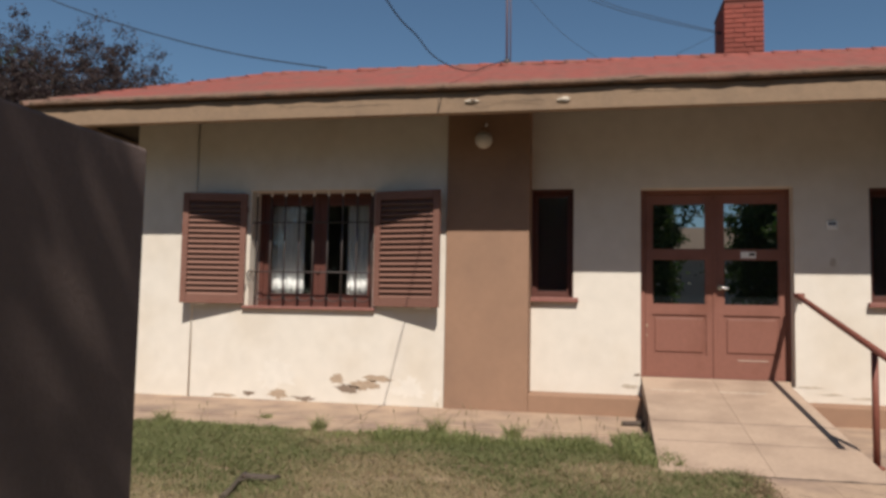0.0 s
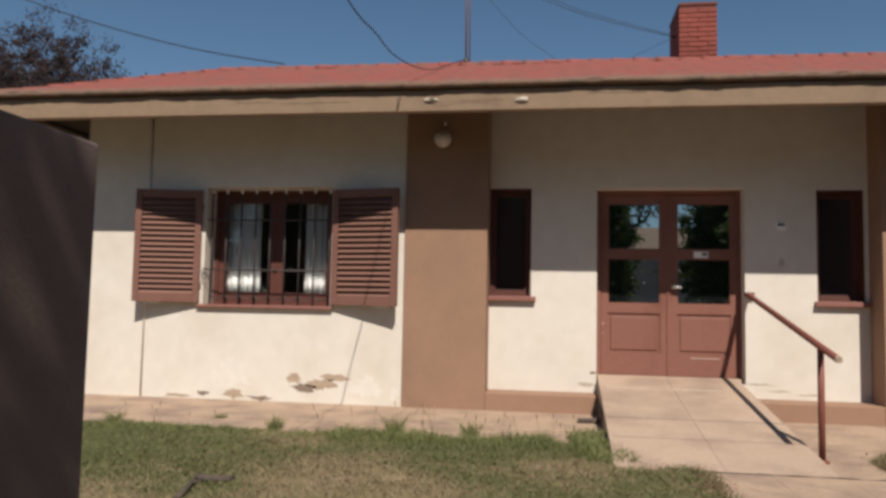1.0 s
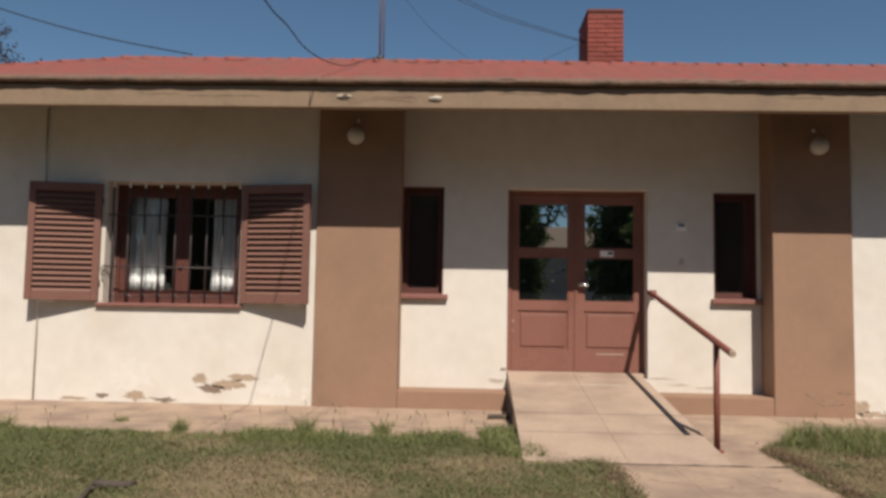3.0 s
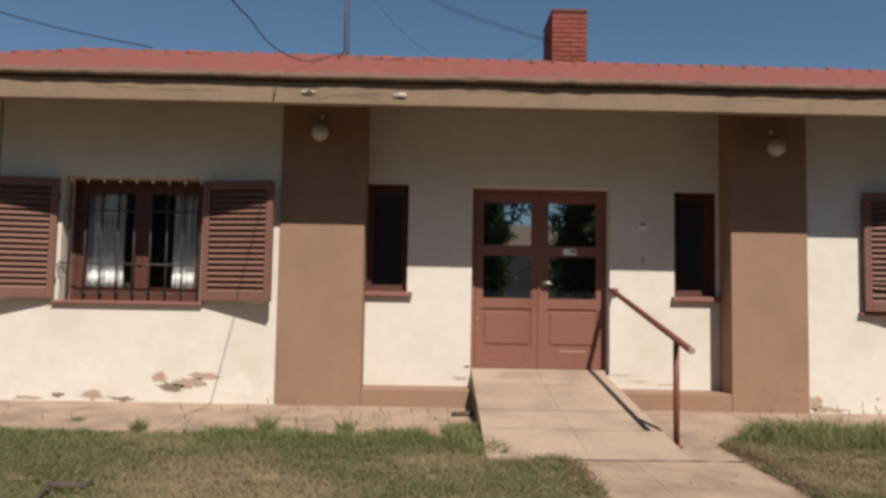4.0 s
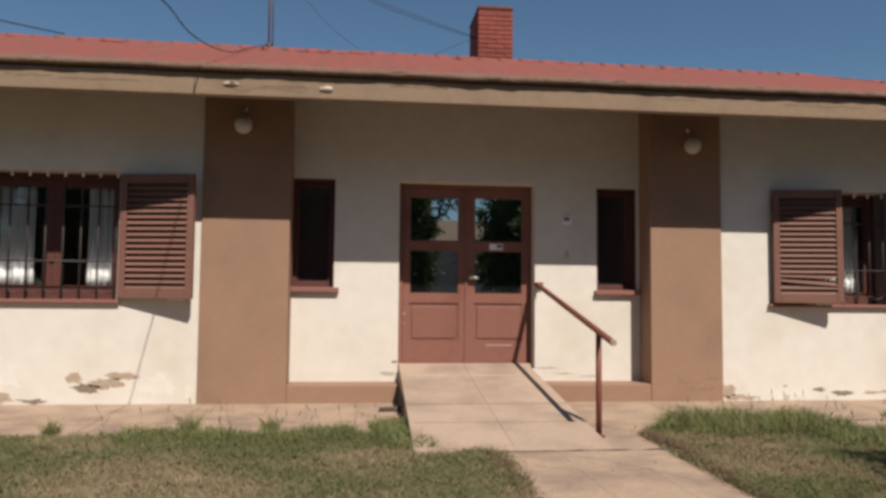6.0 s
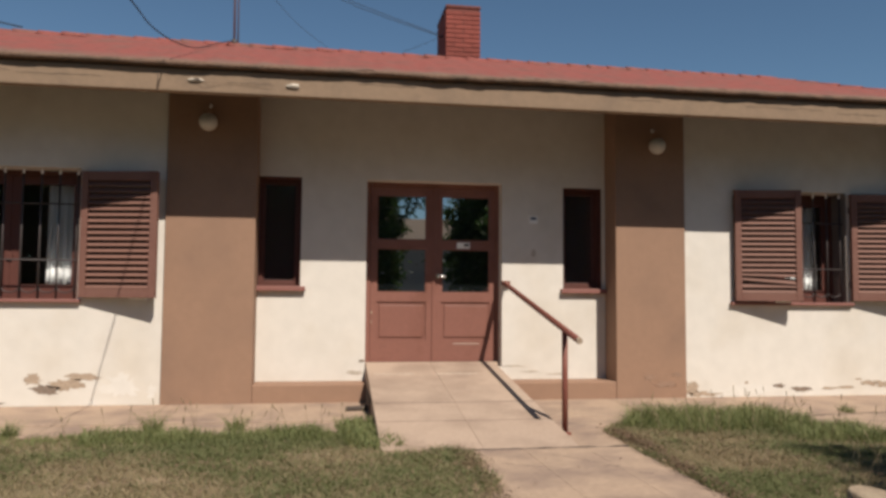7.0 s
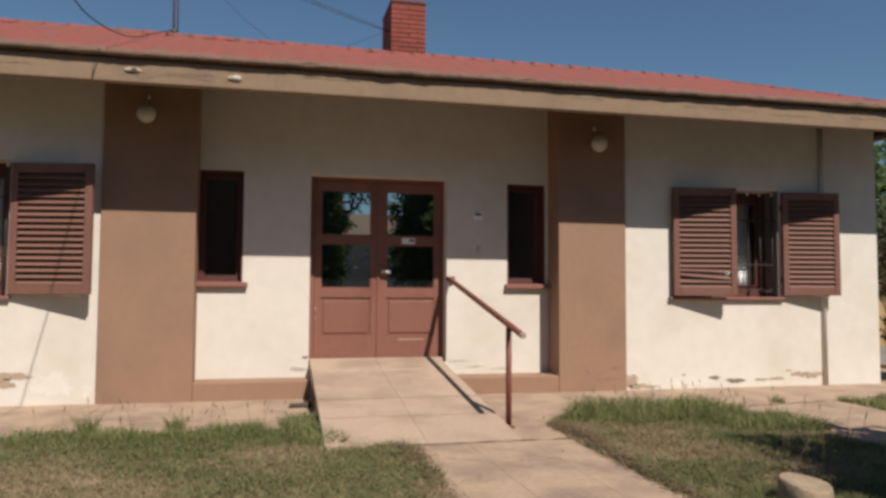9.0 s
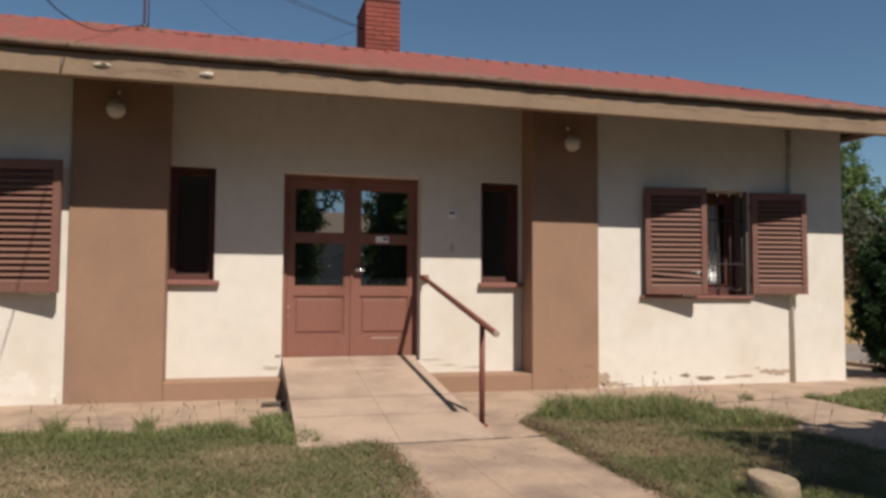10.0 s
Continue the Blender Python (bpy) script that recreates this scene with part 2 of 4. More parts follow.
pavement = thing("pavement", (0, 0, 0), "pinkish worn concrete walk along the house front", "pavement", kind="structure")
xs = [-7.2, -5.2, -3.40, -1.65, 0.49, 2.07, 3.35, 4.75, 6.27, 8.2, 9.8]
for a, b in zip(xs, xs[1:]):
    part("slab", slab_edge(a + 0.003, b - 0.003, -1.2, 0.36, -0.12, 0.0), PAVE, pavement)
for a, b in zip(xs[:4], xs[1:5]):
    part("slab", slab_edge(a + 0.003, b - 0.003, -1.72, -1.207, -0.12, -0.012), PAVE, pavement)
for a, b, c, d in ((2.07, 3.0, -1.72, -1.207), (4.75, 6.29, -2.33, -1.207), (4.75, 6.26, -3.82, -2.337), (4.75, 6.24, -5.5, -3.827), (4.75, 6.24, -7.6, -5.507),
                   (8.1, 9.8, 0.37, 3.2)):
    part("slab", slab_edge(a + 0.003, b - 0.003, c, d, -0.12, -0.008), PAVE, pavement)

front_path = thing("front_path", (0, 0, 0), "pinkish concrete path leading to the ramp", "path", kind="structure")
for c, d in ((-3.92, -2.69), (-5.7, -3.923), (-7.8, -5.703), (-10.2, -7.803)):
    for a, b in ((0.95, 1.5792), (1.5808, 2.0892), (2.0908, 2.47)):
        part("slab", slab_edge(a, b, c, d, -0.12, -0.012, 0.0015), PAVE, front_path)
part("slab", slab_edge(2.07, 2.60, -2.665, -1.727, -0.12, -0.012), PAVE, front_path)

# ---- the house shell ----
WALL_TOP = 3.54
WIN1 = (-4.215, -2.624, 1.13, 2.55)
WIN4 = (4.974, 6.529, 1.15, 2.54)
WIN2 = (-0.787, -0.282, 1.29, 2.58)
WIN3 = (2.90, 3.40, 1.29, 2.55)
DOOR = (0.482, 2.128, 0.405, 2.575)
structure("wall_front_west", wall_grid(-5.82, -1.70, -0.1, WALL_TOP, 0.03, 0.43, [WIN1]), PLASTER, "cream plastered front wall, flaking near the ground", "wall")
structure("wall_front_east", wall_grid(4.30, 8.05, -0.1, WALL_TOP, 0.03, 0.43, [WIN4]), PLASTER, "cream plastered front wall, flaking near the ground", "wall")
structure("wall_entrance", wall_grid(-0.80, 3.47, -0.1, WALL_TOP + 0.055, 0.36, 0.66, [WIN2, WIN3, (DOOR[0], DOOR[1], 0.35, DOOR[3])]), PLASTER, "cream plastered recessed entrance wall", "wall")
for x0, x1 in ((-1.735, -0.772), (3.442, 4.325)):
    structure("pillar", box(bmesh.new(), x0, x1, 0.0, 0.70, -0.1, WALL_TOP, 0.006), BROWN, "brown rendered pillar beside the entrance", "pillar")
for n, x0, x1 in (("wall_west", -5.82, -5.52), ("wall_east", 7.75, 8.05)):
    structure(n, box(bmesh.new(), x0, x1, 0.432, 2.9, -0.1, WALL_TOP), PLASTER, "cream plastered side wall", "wall")
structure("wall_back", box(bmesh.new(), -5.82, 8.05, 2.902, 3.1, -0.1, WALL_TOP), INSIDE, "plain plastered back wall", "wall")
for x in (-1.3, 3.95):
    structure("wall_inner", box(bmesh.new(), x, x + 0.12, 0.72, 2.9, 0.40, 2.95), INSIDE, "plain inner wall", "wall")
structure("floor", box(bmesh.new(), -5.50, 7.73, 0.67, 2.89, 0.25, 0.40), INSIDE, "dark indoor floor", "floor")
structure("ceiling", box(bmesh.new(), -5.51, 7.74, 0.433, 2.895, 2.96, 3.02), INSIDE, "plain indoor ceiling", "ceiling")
for x0, x1 in ((-0.772, 0.485), (2.065, 3.442)):
    structure("plinth", box(bmesh.new(), x0, x1, 0.004, 0.37, -0.1, 0.20, 0.012), BROWN, "brown rendered low plinth at the entrance", "plinth")

# ---- roof ----
EL, ER, EF, EB = -6.70, 8.50, -0.99, 3.98
RL, RR, RY, RZ, EZ = -4.83, 6.55, 1.54, 4.52, 3.475
roof = thing("roof", (0, 0, 0), "red painted tile hip roof with weathered edges", "roof", kind="structure")


def slope(corner_a, corner_b, top_a, top_b, across, down, name):
    """One roof face with gentle tile waves and stepped courses, between its eave and its ridge."""
    bm = bmesh.new()
    a, b, c, d = (Vector(p) for p in (corner_a, corner_b, top_a, top_b))
    nrm = (b - a).cross(c - a).normalized()
    run = (c - a).length
    rows = []
    for j in range(down + 1):
        vv = j / down
        l0, l1 = a.lerp(c, vv), b.lerp(d, vv)
        row = []
        for i in range(across + 1):
            p = l0.lerp(l1, i / across)
            along = (p - a).dot((b - a).normalized())
            course = (vv * run / 0.36) % 1.0
            h = 0.004 * math.sin(along * 2 * math.pi / 0.26) + 0.006 * (1 - course) + 0.022 * noise.noise(p * 0.9) + 0.008 * noise.noise(p * 5)
            if vv == 0:
                p = p + Vector((0, 0, 0.014 * noise.noise(p * 2.3)))
            row.append(bm.verts.new(p + nrm * h))
        rows.append(row)
    for r, q in zip(rows, rows[1:]):
        for i in range(across):
            bm.faces.new((r[i], r[i + 1], q[i + 1], q[i])).smooth = True
    return part(name, bm, TILE, roof)


fl, fr, bl, br = (EL, EF, EZ), (ER, EF, EZ), (EL, EB, EZ), (ER, EB, EZ)
tl, tr = (RL, RY, RZ), (RR, RY, RZ - 0.06)
slope(fl, fr, tl, tr, 420, 42, "front_slope")
slope(br, bl, tr, tl, 120, 14, "back_slope")
slope(bl, fl, tl, tl, 60, 28, "west_slope")
slope(fr, br, tr, tr, 60, 28, "east_slope")
# tile edges and the deck that carries them
bm = bmesh.new()
lip = []
for k in range(241):
    x = EL + (ER - EL) * k / 240
    low = 0.022 * noise.noise((x * 1.1, 1, 0)) + 0.022 * noise.noise((x * 4.0, 4, 0)) + 0.012 * noise.noise((x * 11, 4, 0))
    out = 0.010 * noise.noise((x * 1.7, 5, 0)) + 0.006 * noise.noise((x * 8, 9, 0))
    lip.append([bm.verts.new(c) for c in ((x, EF + 0.12, EZ + 0.048), (x, EF - 0.004 + out, EZ + 0.012), (x, EF - 0.012 + out, EZ - 0.008), (x, EF - 0.004 + out, EZ - 0.035 + low), (x, EF + 0.05, EZ - 0.04))])
for p, q in zip(lip, lip[1:]):
    for k in range(4):
        bm.faces.new((p[k], q[k], q[k + 1], p[k + 1])).smooth = True
part("tile_edge", bm, LICHEN, roof, "weathered lichen-grey edge tiles")
for n, x0, x1 in (("tile_edge", EL - 0.01, EL + 0.08), ("tile_edge", ER - 0.08, ER + 0.01)):
    part(n, box(bmesh.new(), x0, x1, EF + 0.101, EB, EZ - 0.045, EZ + 0.006, 0.01), LICHEN, roof, "weathered lichen-grey edge tiles")


def cap(length):
    bm = bmesh.new()
    rings = []
    for x, r in ((0.0, 0.098), (length * 0.25, 0.094), (length, 0.080), (length, 0.060), (0.0, 0.075)):
        rings.append([bm.verts.new((x, r * math.cos(a), r * 0.72 * math.sin(a))) for a in (math.pi * k / 6 for k in range(7))])
    for p, q in zip(rings, rings[1:] + rings[:1]):
        for k in range(6):
            bm.faces.new((p[k], p[k + 1], q[k + 1], q[k])).smooth = True
    return mesh_of("ridge_tile", bm, TILE)


cap_mesh = cap(0.30)
for start, end in ((tl, tr), (fl, tl), (fr, tr)):
    s, e = Vector(start), Vector(end)
    count = int((e - s).length / 0.29)
    turn = (e - s).to_track_quat("X", "Z").to_matrix().to_4x4()
    for k in range(count):
        c = new("ridge_tile", cap_mesh)
        c.parent = roof
        lift = (-0.038 if start == tl else -0.045) + 0.01 * noise.noise((k * 0.7, 0, 0))
        c.matrix_basis = Matrix.Translation(s.lerp(e, k / count) + Vector((0, 0, lift))) @ turn

# fascia beams and the soffit that rises to the wall
structure("fascia_front", box(bmesh.new(), EL + 0.10, ER - 0.10, -0.933, -0.833, 3.195, 3.428, 0.012), FASCIA, "beige concrete fascia with cracks and patches", "fascia")
for n, x0, x1 in (("fascia_west", EL + 0.10, EL + 0.20), ("fascia_east", ER - 0.20, ER - 0.10)):
    structure(n, box(bmesh.new(), x0, x1, -0.831, EB - 0.1, 3.355, 3.428, 0.012), FASCIA, "beige concrete fascia", "fascia")
# Soffit sheet; its near-black colour deepens the shade on the upper wall.
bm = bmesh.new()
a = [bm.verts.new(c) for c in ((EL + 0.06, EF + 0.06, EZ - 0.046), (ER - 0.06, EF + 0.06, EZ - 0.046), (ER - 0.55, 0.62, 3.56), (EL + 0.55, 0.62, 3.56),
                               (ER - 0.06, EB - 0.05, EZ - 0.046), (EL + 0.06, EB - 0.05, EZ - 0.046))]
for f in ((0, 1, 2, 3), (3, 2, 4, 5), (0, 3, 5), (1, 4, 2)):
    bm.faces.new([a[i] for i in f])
structure("soffit", bm, SOFFIT, "near-black boards deepening the shade under the eaves", "soffit")

# ---- ramp and handrail ----
ramp_thing = thing("ramp", (0, 0, 0), "worn concrete wheelchair ramp up to the double door", "ramp", kind="structure")


def ramp_z(y):
    return max(-0.004, 0.40 + (y - 0.42) * 0.40 / 3.05)


for x0, x1 in ((0.495, 1.2635), (1.2645, 2.055)):
    for y0, y1 in ((-2.665, -1.923), (-1.917, -1.328), (-1.322, -0.3205), (-0.3195, 0.44)):
        bm = box(bmesh.new(), x0, x1, y0, y1, -0.12, 0.5)
        for w in bm.verts:
            if w.co.x < 0.5:
                w.co.x -= 0.012 * (0.44 - w.co.y)
            if w.co.z > 0.2:
                w.co.z = ramp_z(w.co.y) + 0.004 * noise.noise(w.co * 3)
        bmesh.ops.bevel(bm, geom=list(bm.edges), offset=0.003, segments=1, affect="EDGES")
        part("slab", bm, RAMP, ramp_thing)
for x0, x1 in ((0.56, 1.0), (1.26, 1.72)):
    bm = box(bmesh.new(), x0, x1, -0.166, -0.158, 0.1, 0.5)
    for w in bm.verts:
        w.co.z = ramp_z(w.co.y) + (0.0035 if w.co.z > 0.2 else -0.01) + 0.002
    part("paint_mark", bm, WORN_PAINT, ramp_thing, "worn pale paint line")
for y, wide in ((-1.325, 0.007), (-1.92, 0.006)):
    bm = bmesh.new()
    tube(bm, [(0.50 + k * 0.0776, y + 0.006 * noise.noise((k * 0.5, y, 0)), ramp_z(y) - 0.001) for k in range(21)], [wide * (0.6 + 0.5 * abs(noise.noise((k * 0.7, y, 5)))) for k in range(21)], 5)
    part("joint", bm, STAIN, ramp_thing, "thin dark joint across the ramp")
part("landing", box(bmesh.new(), 0.490, 2.103, 0.4415, 0.532, 0.28, 0.400, 0.003), RAMP, ramp_thing)
# Dark sheet paints in the shade on the ramp side away from the sun.
bm = box(bmesh.new(), 0.482, 0.494, -0.95, 0.36, -0.1, 0.17)
for w in bm.verts:
    w.co.x -= 0.012 * (0.44 - w.co.y)
part("ramp_side", bm, KERB, ramp_thing, "dark strip for the shaded side of the ramp")
bm = tube(bmesh.new(), [(1.0 + k * 0.038, -2.68 + 0.014 * noise.noise((k * 0.31, 2, 0)), -0.012 + 0.01 * noise.noise((k * 0.23, 7, 0))) for k in range(40)], [0.006 + 0.010 * abs(noise.noise((k * 0.41, 3, 0))) for k in range(40)], 5)
part("joint", bm, KERB, ramp_thing, "dark open crack at the foot of the ramp")

handrail = thing("handrail", (2.118, -2.10, 0), "rusty red steel handrail beside the ramp", "handrail")
part("post", tube(bmesh.new(), [(0, 0, -0.02), (0, 0, 0.90)], 0.026, 10), RAIL, handrail)
bm = tube(bmesh.new(), [(0.035, 2.40, 1.36), (0.03, 2.32, 1.34), (0.01, 0.63, 1.02), (0.0, -0.38, 0.83)], 0.030, 10)
part("rail", bm, RAIL, handrail)
part("end_cap", tube(bmesh.new(), [(0.0, -0.38, 0.83), (0.0, -0.405, 0.825)], [0.031, 0.026], 10), SCAR, handrail, "worn pale rail end")
part("wall_bracket", box(bmesh.new(), 0.0, 0.10, 2.40, 2.458, 1.335, 1.385, 0.006), RAIL, handrail)
part("base_plate", box(bmesh.new(), -0.10, 0.04, -0.06, 0.06, -0.012, 0.012, 0.004), RAIL, handrail)

# ---- double door ----
door = thing("door_1", (0.0, 0.09, -0.0125), "closed red-brown double door with four glass panes", "door", kind="structure")
door.scale = (1.0105, 1.0, 1.0105)
X0, X1, Z0, Z1 = DOOR
bm = bmesh.new()
for b in ((X0, X0 + 0.055, Z0, Z1), (X1 - 0.055, X1, Z0, Z1), (X0 + 0.055, X1 - 0.055, Z1 - 0.06, Z1)):
    box(bm, b[0] + 0.002, b[1] - 0.002, 0.445, 0.54, b[2] + 0.002, b[3] - 0.002, 0.005)
part("door_frame", bm, DOORWOOD, door)
LEAF_W = (X1 - X0 - 0.11) / 2
for side, x in ((0, X0 + 0.057), (1, X0 + 0.057 + LEAF_W)):
    w = LEAF_W - 0.004
    xa, xb = (0.075, w - 0.092) if side == 0 else (0.092, w - 0.075)
    leaf = wall_grid(x, x + w, Z0 + 0.005, Z1 - 0.063, 0.462, 0.505, [(x + xa, x + xb, 1.87, 2.41), (x + xa, x + xb, 1.235, 1.765), (x + xa, x + xb, 0.66, 1.125)])
    leaf = part("door_leaf", leaf, DOORWOOD, door)
    for z0, z1 in ((1.87, 2.41), (1.235, 1.765)):
        pane = part("pane", box(bmesh.new(), x + xa, x + xb, 0.482, 0.488, z0, z1), MIRROR, leaf, "dark reflecting glass pane")
        bead = bmesh.new()
        for q in ((xa, xa + 0.012, z0, z1), (xb - 0.012, xb, z0, z1), (xa + 0.012, xb - 0.012, z0, z0 + 0.012), (xa + 0.012, xb - 0.012, z1 - 0.012, z1)):
            box(bead, x + q[0], x + q[1], 0.470, 0.4815, q[2], q[3])
        part("glazing_bead", bead, DOORWOOD, leaf)
    panel = box(bmesh.new(), x + xa, x + xb, 0.478, 0.50, 0.66, 1.125)
    part("panel", panel, DOORWOOD, leaf)
    field = box(bmesh.new(), x + xa + 0.035, x + xb - 0.035, 0.466, 0.4775, 0.70, 1.085, 0.008)
    part("raised_panel", field, DOORWOOD, leaf)
    if side == 1:
        knob = tube(bmesh.new(), [(x + 0.045, 0.461, 1.44), (x + 0.045, 0.42, 1.44), (x + 0.045, 0.40, 1.44)], [0.012, 0.012, 0.03], 10)
        part("door_knob", knob, material("dull_brass", (0.3757, 0.3332, 0.2622), 0.35, metal=0.8), leaf, "dull metal knob")
        # Bright metal stub added for a white spot beside the knob.
        lever = tube(bmesh.new(), [(x + 0.045, 0.405, 1.44), (x + 0.085, 0.398, 1.436), (x + 0.13, 0.405, 1.428)], [0.011, 0.014, 0.018], 10)
        part("lever", lever, material("bright_chrome", (0.85, 0.85, 0.84), 0.25, metal=0.6), leaf, "bright metal stub beside the knob")
        part("kick_strip", box(bmesh.new(), x + 0.24, x + 0.56, 0.458, 0.4615, 0.615, 0.628), material("worn_strip", (0.4175, 0.3156, 0.2622), 0.5), leaf)
        sticker = part("sticker", box(bmesh.new(), x + 0.28, x + 0.44, 0.458, 0.4615, 1.775, 1.85), WHITE, leaf, "small white paper sticker")
        part("print", box(bmesh.new(), x + 0.37, x + 0.43, 0.4565, 0.4578, 1.805, 1.835), IRON, sticker)
    else:
        part("lock_plate", box(bmesh.new(), x + 0.008, x + 0.028, 0.458, 0.4615, 0.98, 1.01), SCAR, leaf)
        part("lock_plate", box(bmesh.new(), x + 0.01, x + 0.025, 0.458, 0.4615, 0.875, 0.895), SCAR, leaf)
part("meeting_bead", box(bmesh.new(), X0 + 0.055 + LEAF_W - 0.022, X0 + 0.055 + LEAF_W + 0.022, 0.448, 0.4615, Z0 + 0.006, Z1 - 0.064, 0.005), DOORWOOD, door)
part("threshold", box(bmesh.new(), X0, X1, 0.441, 0.60, 0.38, 0.405, 0.004), DOORWOOD, door)

# ---- windows ----
def frame_bars(bm, x0, x1, z0, z1, y0, y1, w, bevel=0.004):
    box(bm, x0, x0 + w, y0, y1, z0, z1, bevel)
    box(bm, x1 - w, x1, y0, y1, z0, z1, bevel)
    box(bm, x0 + w, x1 - w, y0, y1, z0, z0 + w, bevel)
    box(bm, x0 + w, x1 - w, y0, y1, z1 - w, z1, bevel)
    return bm


def casement_window(name, opening, label):
    """A two-leaf wooden window set back in its opening, with a tiled sill."""
    x0, x1, z0, z1 = opening
    win = thing(name, (0, 0, 0), label, "window", kind="structure")
    part("window_frame", frame_bars(bmesh.new(), x0 + 0.002, x1 - 0.002, z0 + 0.002, z1 - 0.002, 0.295, 0.375, 0.055), FRAME, win)
    mid = (x0 + x1) / 2
    for a, b in ((x0 + 0.057, mid - 0.001), (mid + 0.001, x1 - 0.057)):
        sash = part("sash", frame_bars(bmesh.new(), a, b, z0 + 0.057, z1 - 0.057, 0.312, 0.358, 0.098), FRAME, win)
        pane = part("pane", box(bmesh.new(), a + 0.098, b - 0.098, 0.333, 0.337, z0 + 0.155, z1 - 0.155), GLASS, sash)
        pane.visible_shadow = False
    part("latch", box(bmesh.new(), mid - 0.03, mid + 0.03, 0.290, 0.3115, z0 + 0.42, z0 + 0.50, 0.006), FRAME, win)
    part("window_sill", box(bmesh.new(), x0 - 0.06, x1 + 0.04, -0.028, 0.293, z0 - 0.036, z0 + 0.0015, 0.008), SILL, win, "red glazed tile sill")
    return win


def grille(opening, bars, y):
    x0, x1, z0, z1 = opening
    g = thing("window_grille", (0, 0, 0), "black iron bar grille in front of the window", "grille")
    for k in range(bars):
        x = x0 + 0.05 + (x1 - x0 - 0.1) * k / (bars - 1)
        part("bar", tube(bmesh.new(), [(x, y, z0 + 0.002), (x, y, z1 - 0.065)], 0.011, 6), IRON, g)
        part("spear_tip", tube(bmesh.new(), [(x, y, z1 - 0.065), (x, y, z1 - 0.02), (x, y, z1 - 0.002)], [0.013, 0.011, 0.004], 6), WHITE, g)
    for z in (z0 + 0.42, z1 - 0.39):
        part("crossbar", tube(bmesh.new(), [(x0 + 0.002, y - 0.018, z), (x1 - 0.002, y - 0.018, z)], 0.009, 6), IRON, g)
    part("hook", tube(bmesh.new(), [(x0 + 0.03, y - 0.018, z0 + 0.42), (x0 + 0.01, y - 0.10, z0 + 0.43), (x0 - 0.0, y - 0.13, z0 + 0.39), (x0 + 0.01, y - 0.13, z0 + 0.32), (x0 + 0.03, y - 0.10, z0 + 0.31)], 0.008, 6), IRON, g)
    for k in range(bars - 1):
        x = x0 + 0.05 + (x1 - x0 - 0.1) * (k + 0.5) / (bars - 1)
        r = (x1 - x0 - 0.1) / (bars - 1) / 2 - 0.014
        pts = [(x + r * math.cos(a), y, z0 + 0.115 - 0.045 * math.sin(a)) for a in (math.pi * i / 8 for i in range(9))]
        part("scroll", tube(bmesh.new(), pts, 0.007, 5), IRON, g)
    return g


def curtain(x0, x1, z0, z1, y):
    bm = bmesh.new()
    cols = 48
    rows = []
    for j in range(9):
        z = z1 + (z0 - z1) * j / 8
        hem = 0.018 if j == 8 else 0.0
        rows.append([bm.verts.new((x0 + (x1 - x0) * i / cols, y + 0.018 * math.sin(i * 0.82 + 0.35 * math.sin(j * 0.5)) + 0.008 * math.sin(i * 0.31 + j * 0.2), z + hem * abs(math.sin(i * 0.41)))) for i in range(cols + 1)])
    for r, q in zip(rows, rows[1:]):
        for i in range(cols):
            bm.faces.new((r[i], r[i + 1], q[i + 1], q[i])).smooth = True
    t = thing("curtain", ((x0 + x1) / 2, y, z0), "white cloth curtain hanging in folds from a rod", "curtain", "window curtains")
    at = Matrix.Translation(Vector((-(x0 + x1) / 2, -y, -z0)))
    bm.transform(at)
    cloth = part("cloth", bm, CURTAIN, t)
    solid = cloth.modifiers.new("cloth", "SOLIDIFY")
    solid.thickness = 0.003
    rod = tube(bmesh.new(), [(x0 - 0.03, y, z1), (x1 + 0.03, y, z1)], 0.012, 8)
    rod.transform(at)
    part("rod", rod, WOOD, t)
    for x in (x0 - 0.01, x1 + 0.01):
        arm = tube(bmesh.new(), [(x, y, z1), (x, 0.432, z1)], 0.009, 6)
        arm.transform(at)
        part("bracket", arm, IRON, t)
    return t


casement_window("window_1", WIN1, "red-brown wooden two-leaf window with white curtains behind")
grille(WIN1, 9, 0.10)
curtain(-4.165, -3.68, 1.275, 2.62, 0.463)
curtain(-3.09, -2.634, 1.275, 2.62, 0.463)
east_window = casement_window("window_4", WIN4, "red-brown wooden two-leaf window half hidden by a shutter")
# Added grey board: its colour darkens the shaded reveal of window_4.
REVEAL_SHADE = material("reveal_shade_grey", (0.17, 0.15, 0.14), 0.8, (20, 0.08), bump=0.2)
part("jamb_board", box(bmesh.new(), WIN4[1] - 0.022, WIN4[1] - 0.002, 0.034, 0.292, WIN4[2] + 0.003, WIN4[3] - 0.002, 0.003), REVEAL_SHADE, east_window, "grey board added to darken the shaded reveal")
grille(WIN4, 9, 0.10)
curtain(5.94, 6.42, 1.275, 2.62, 0.463)


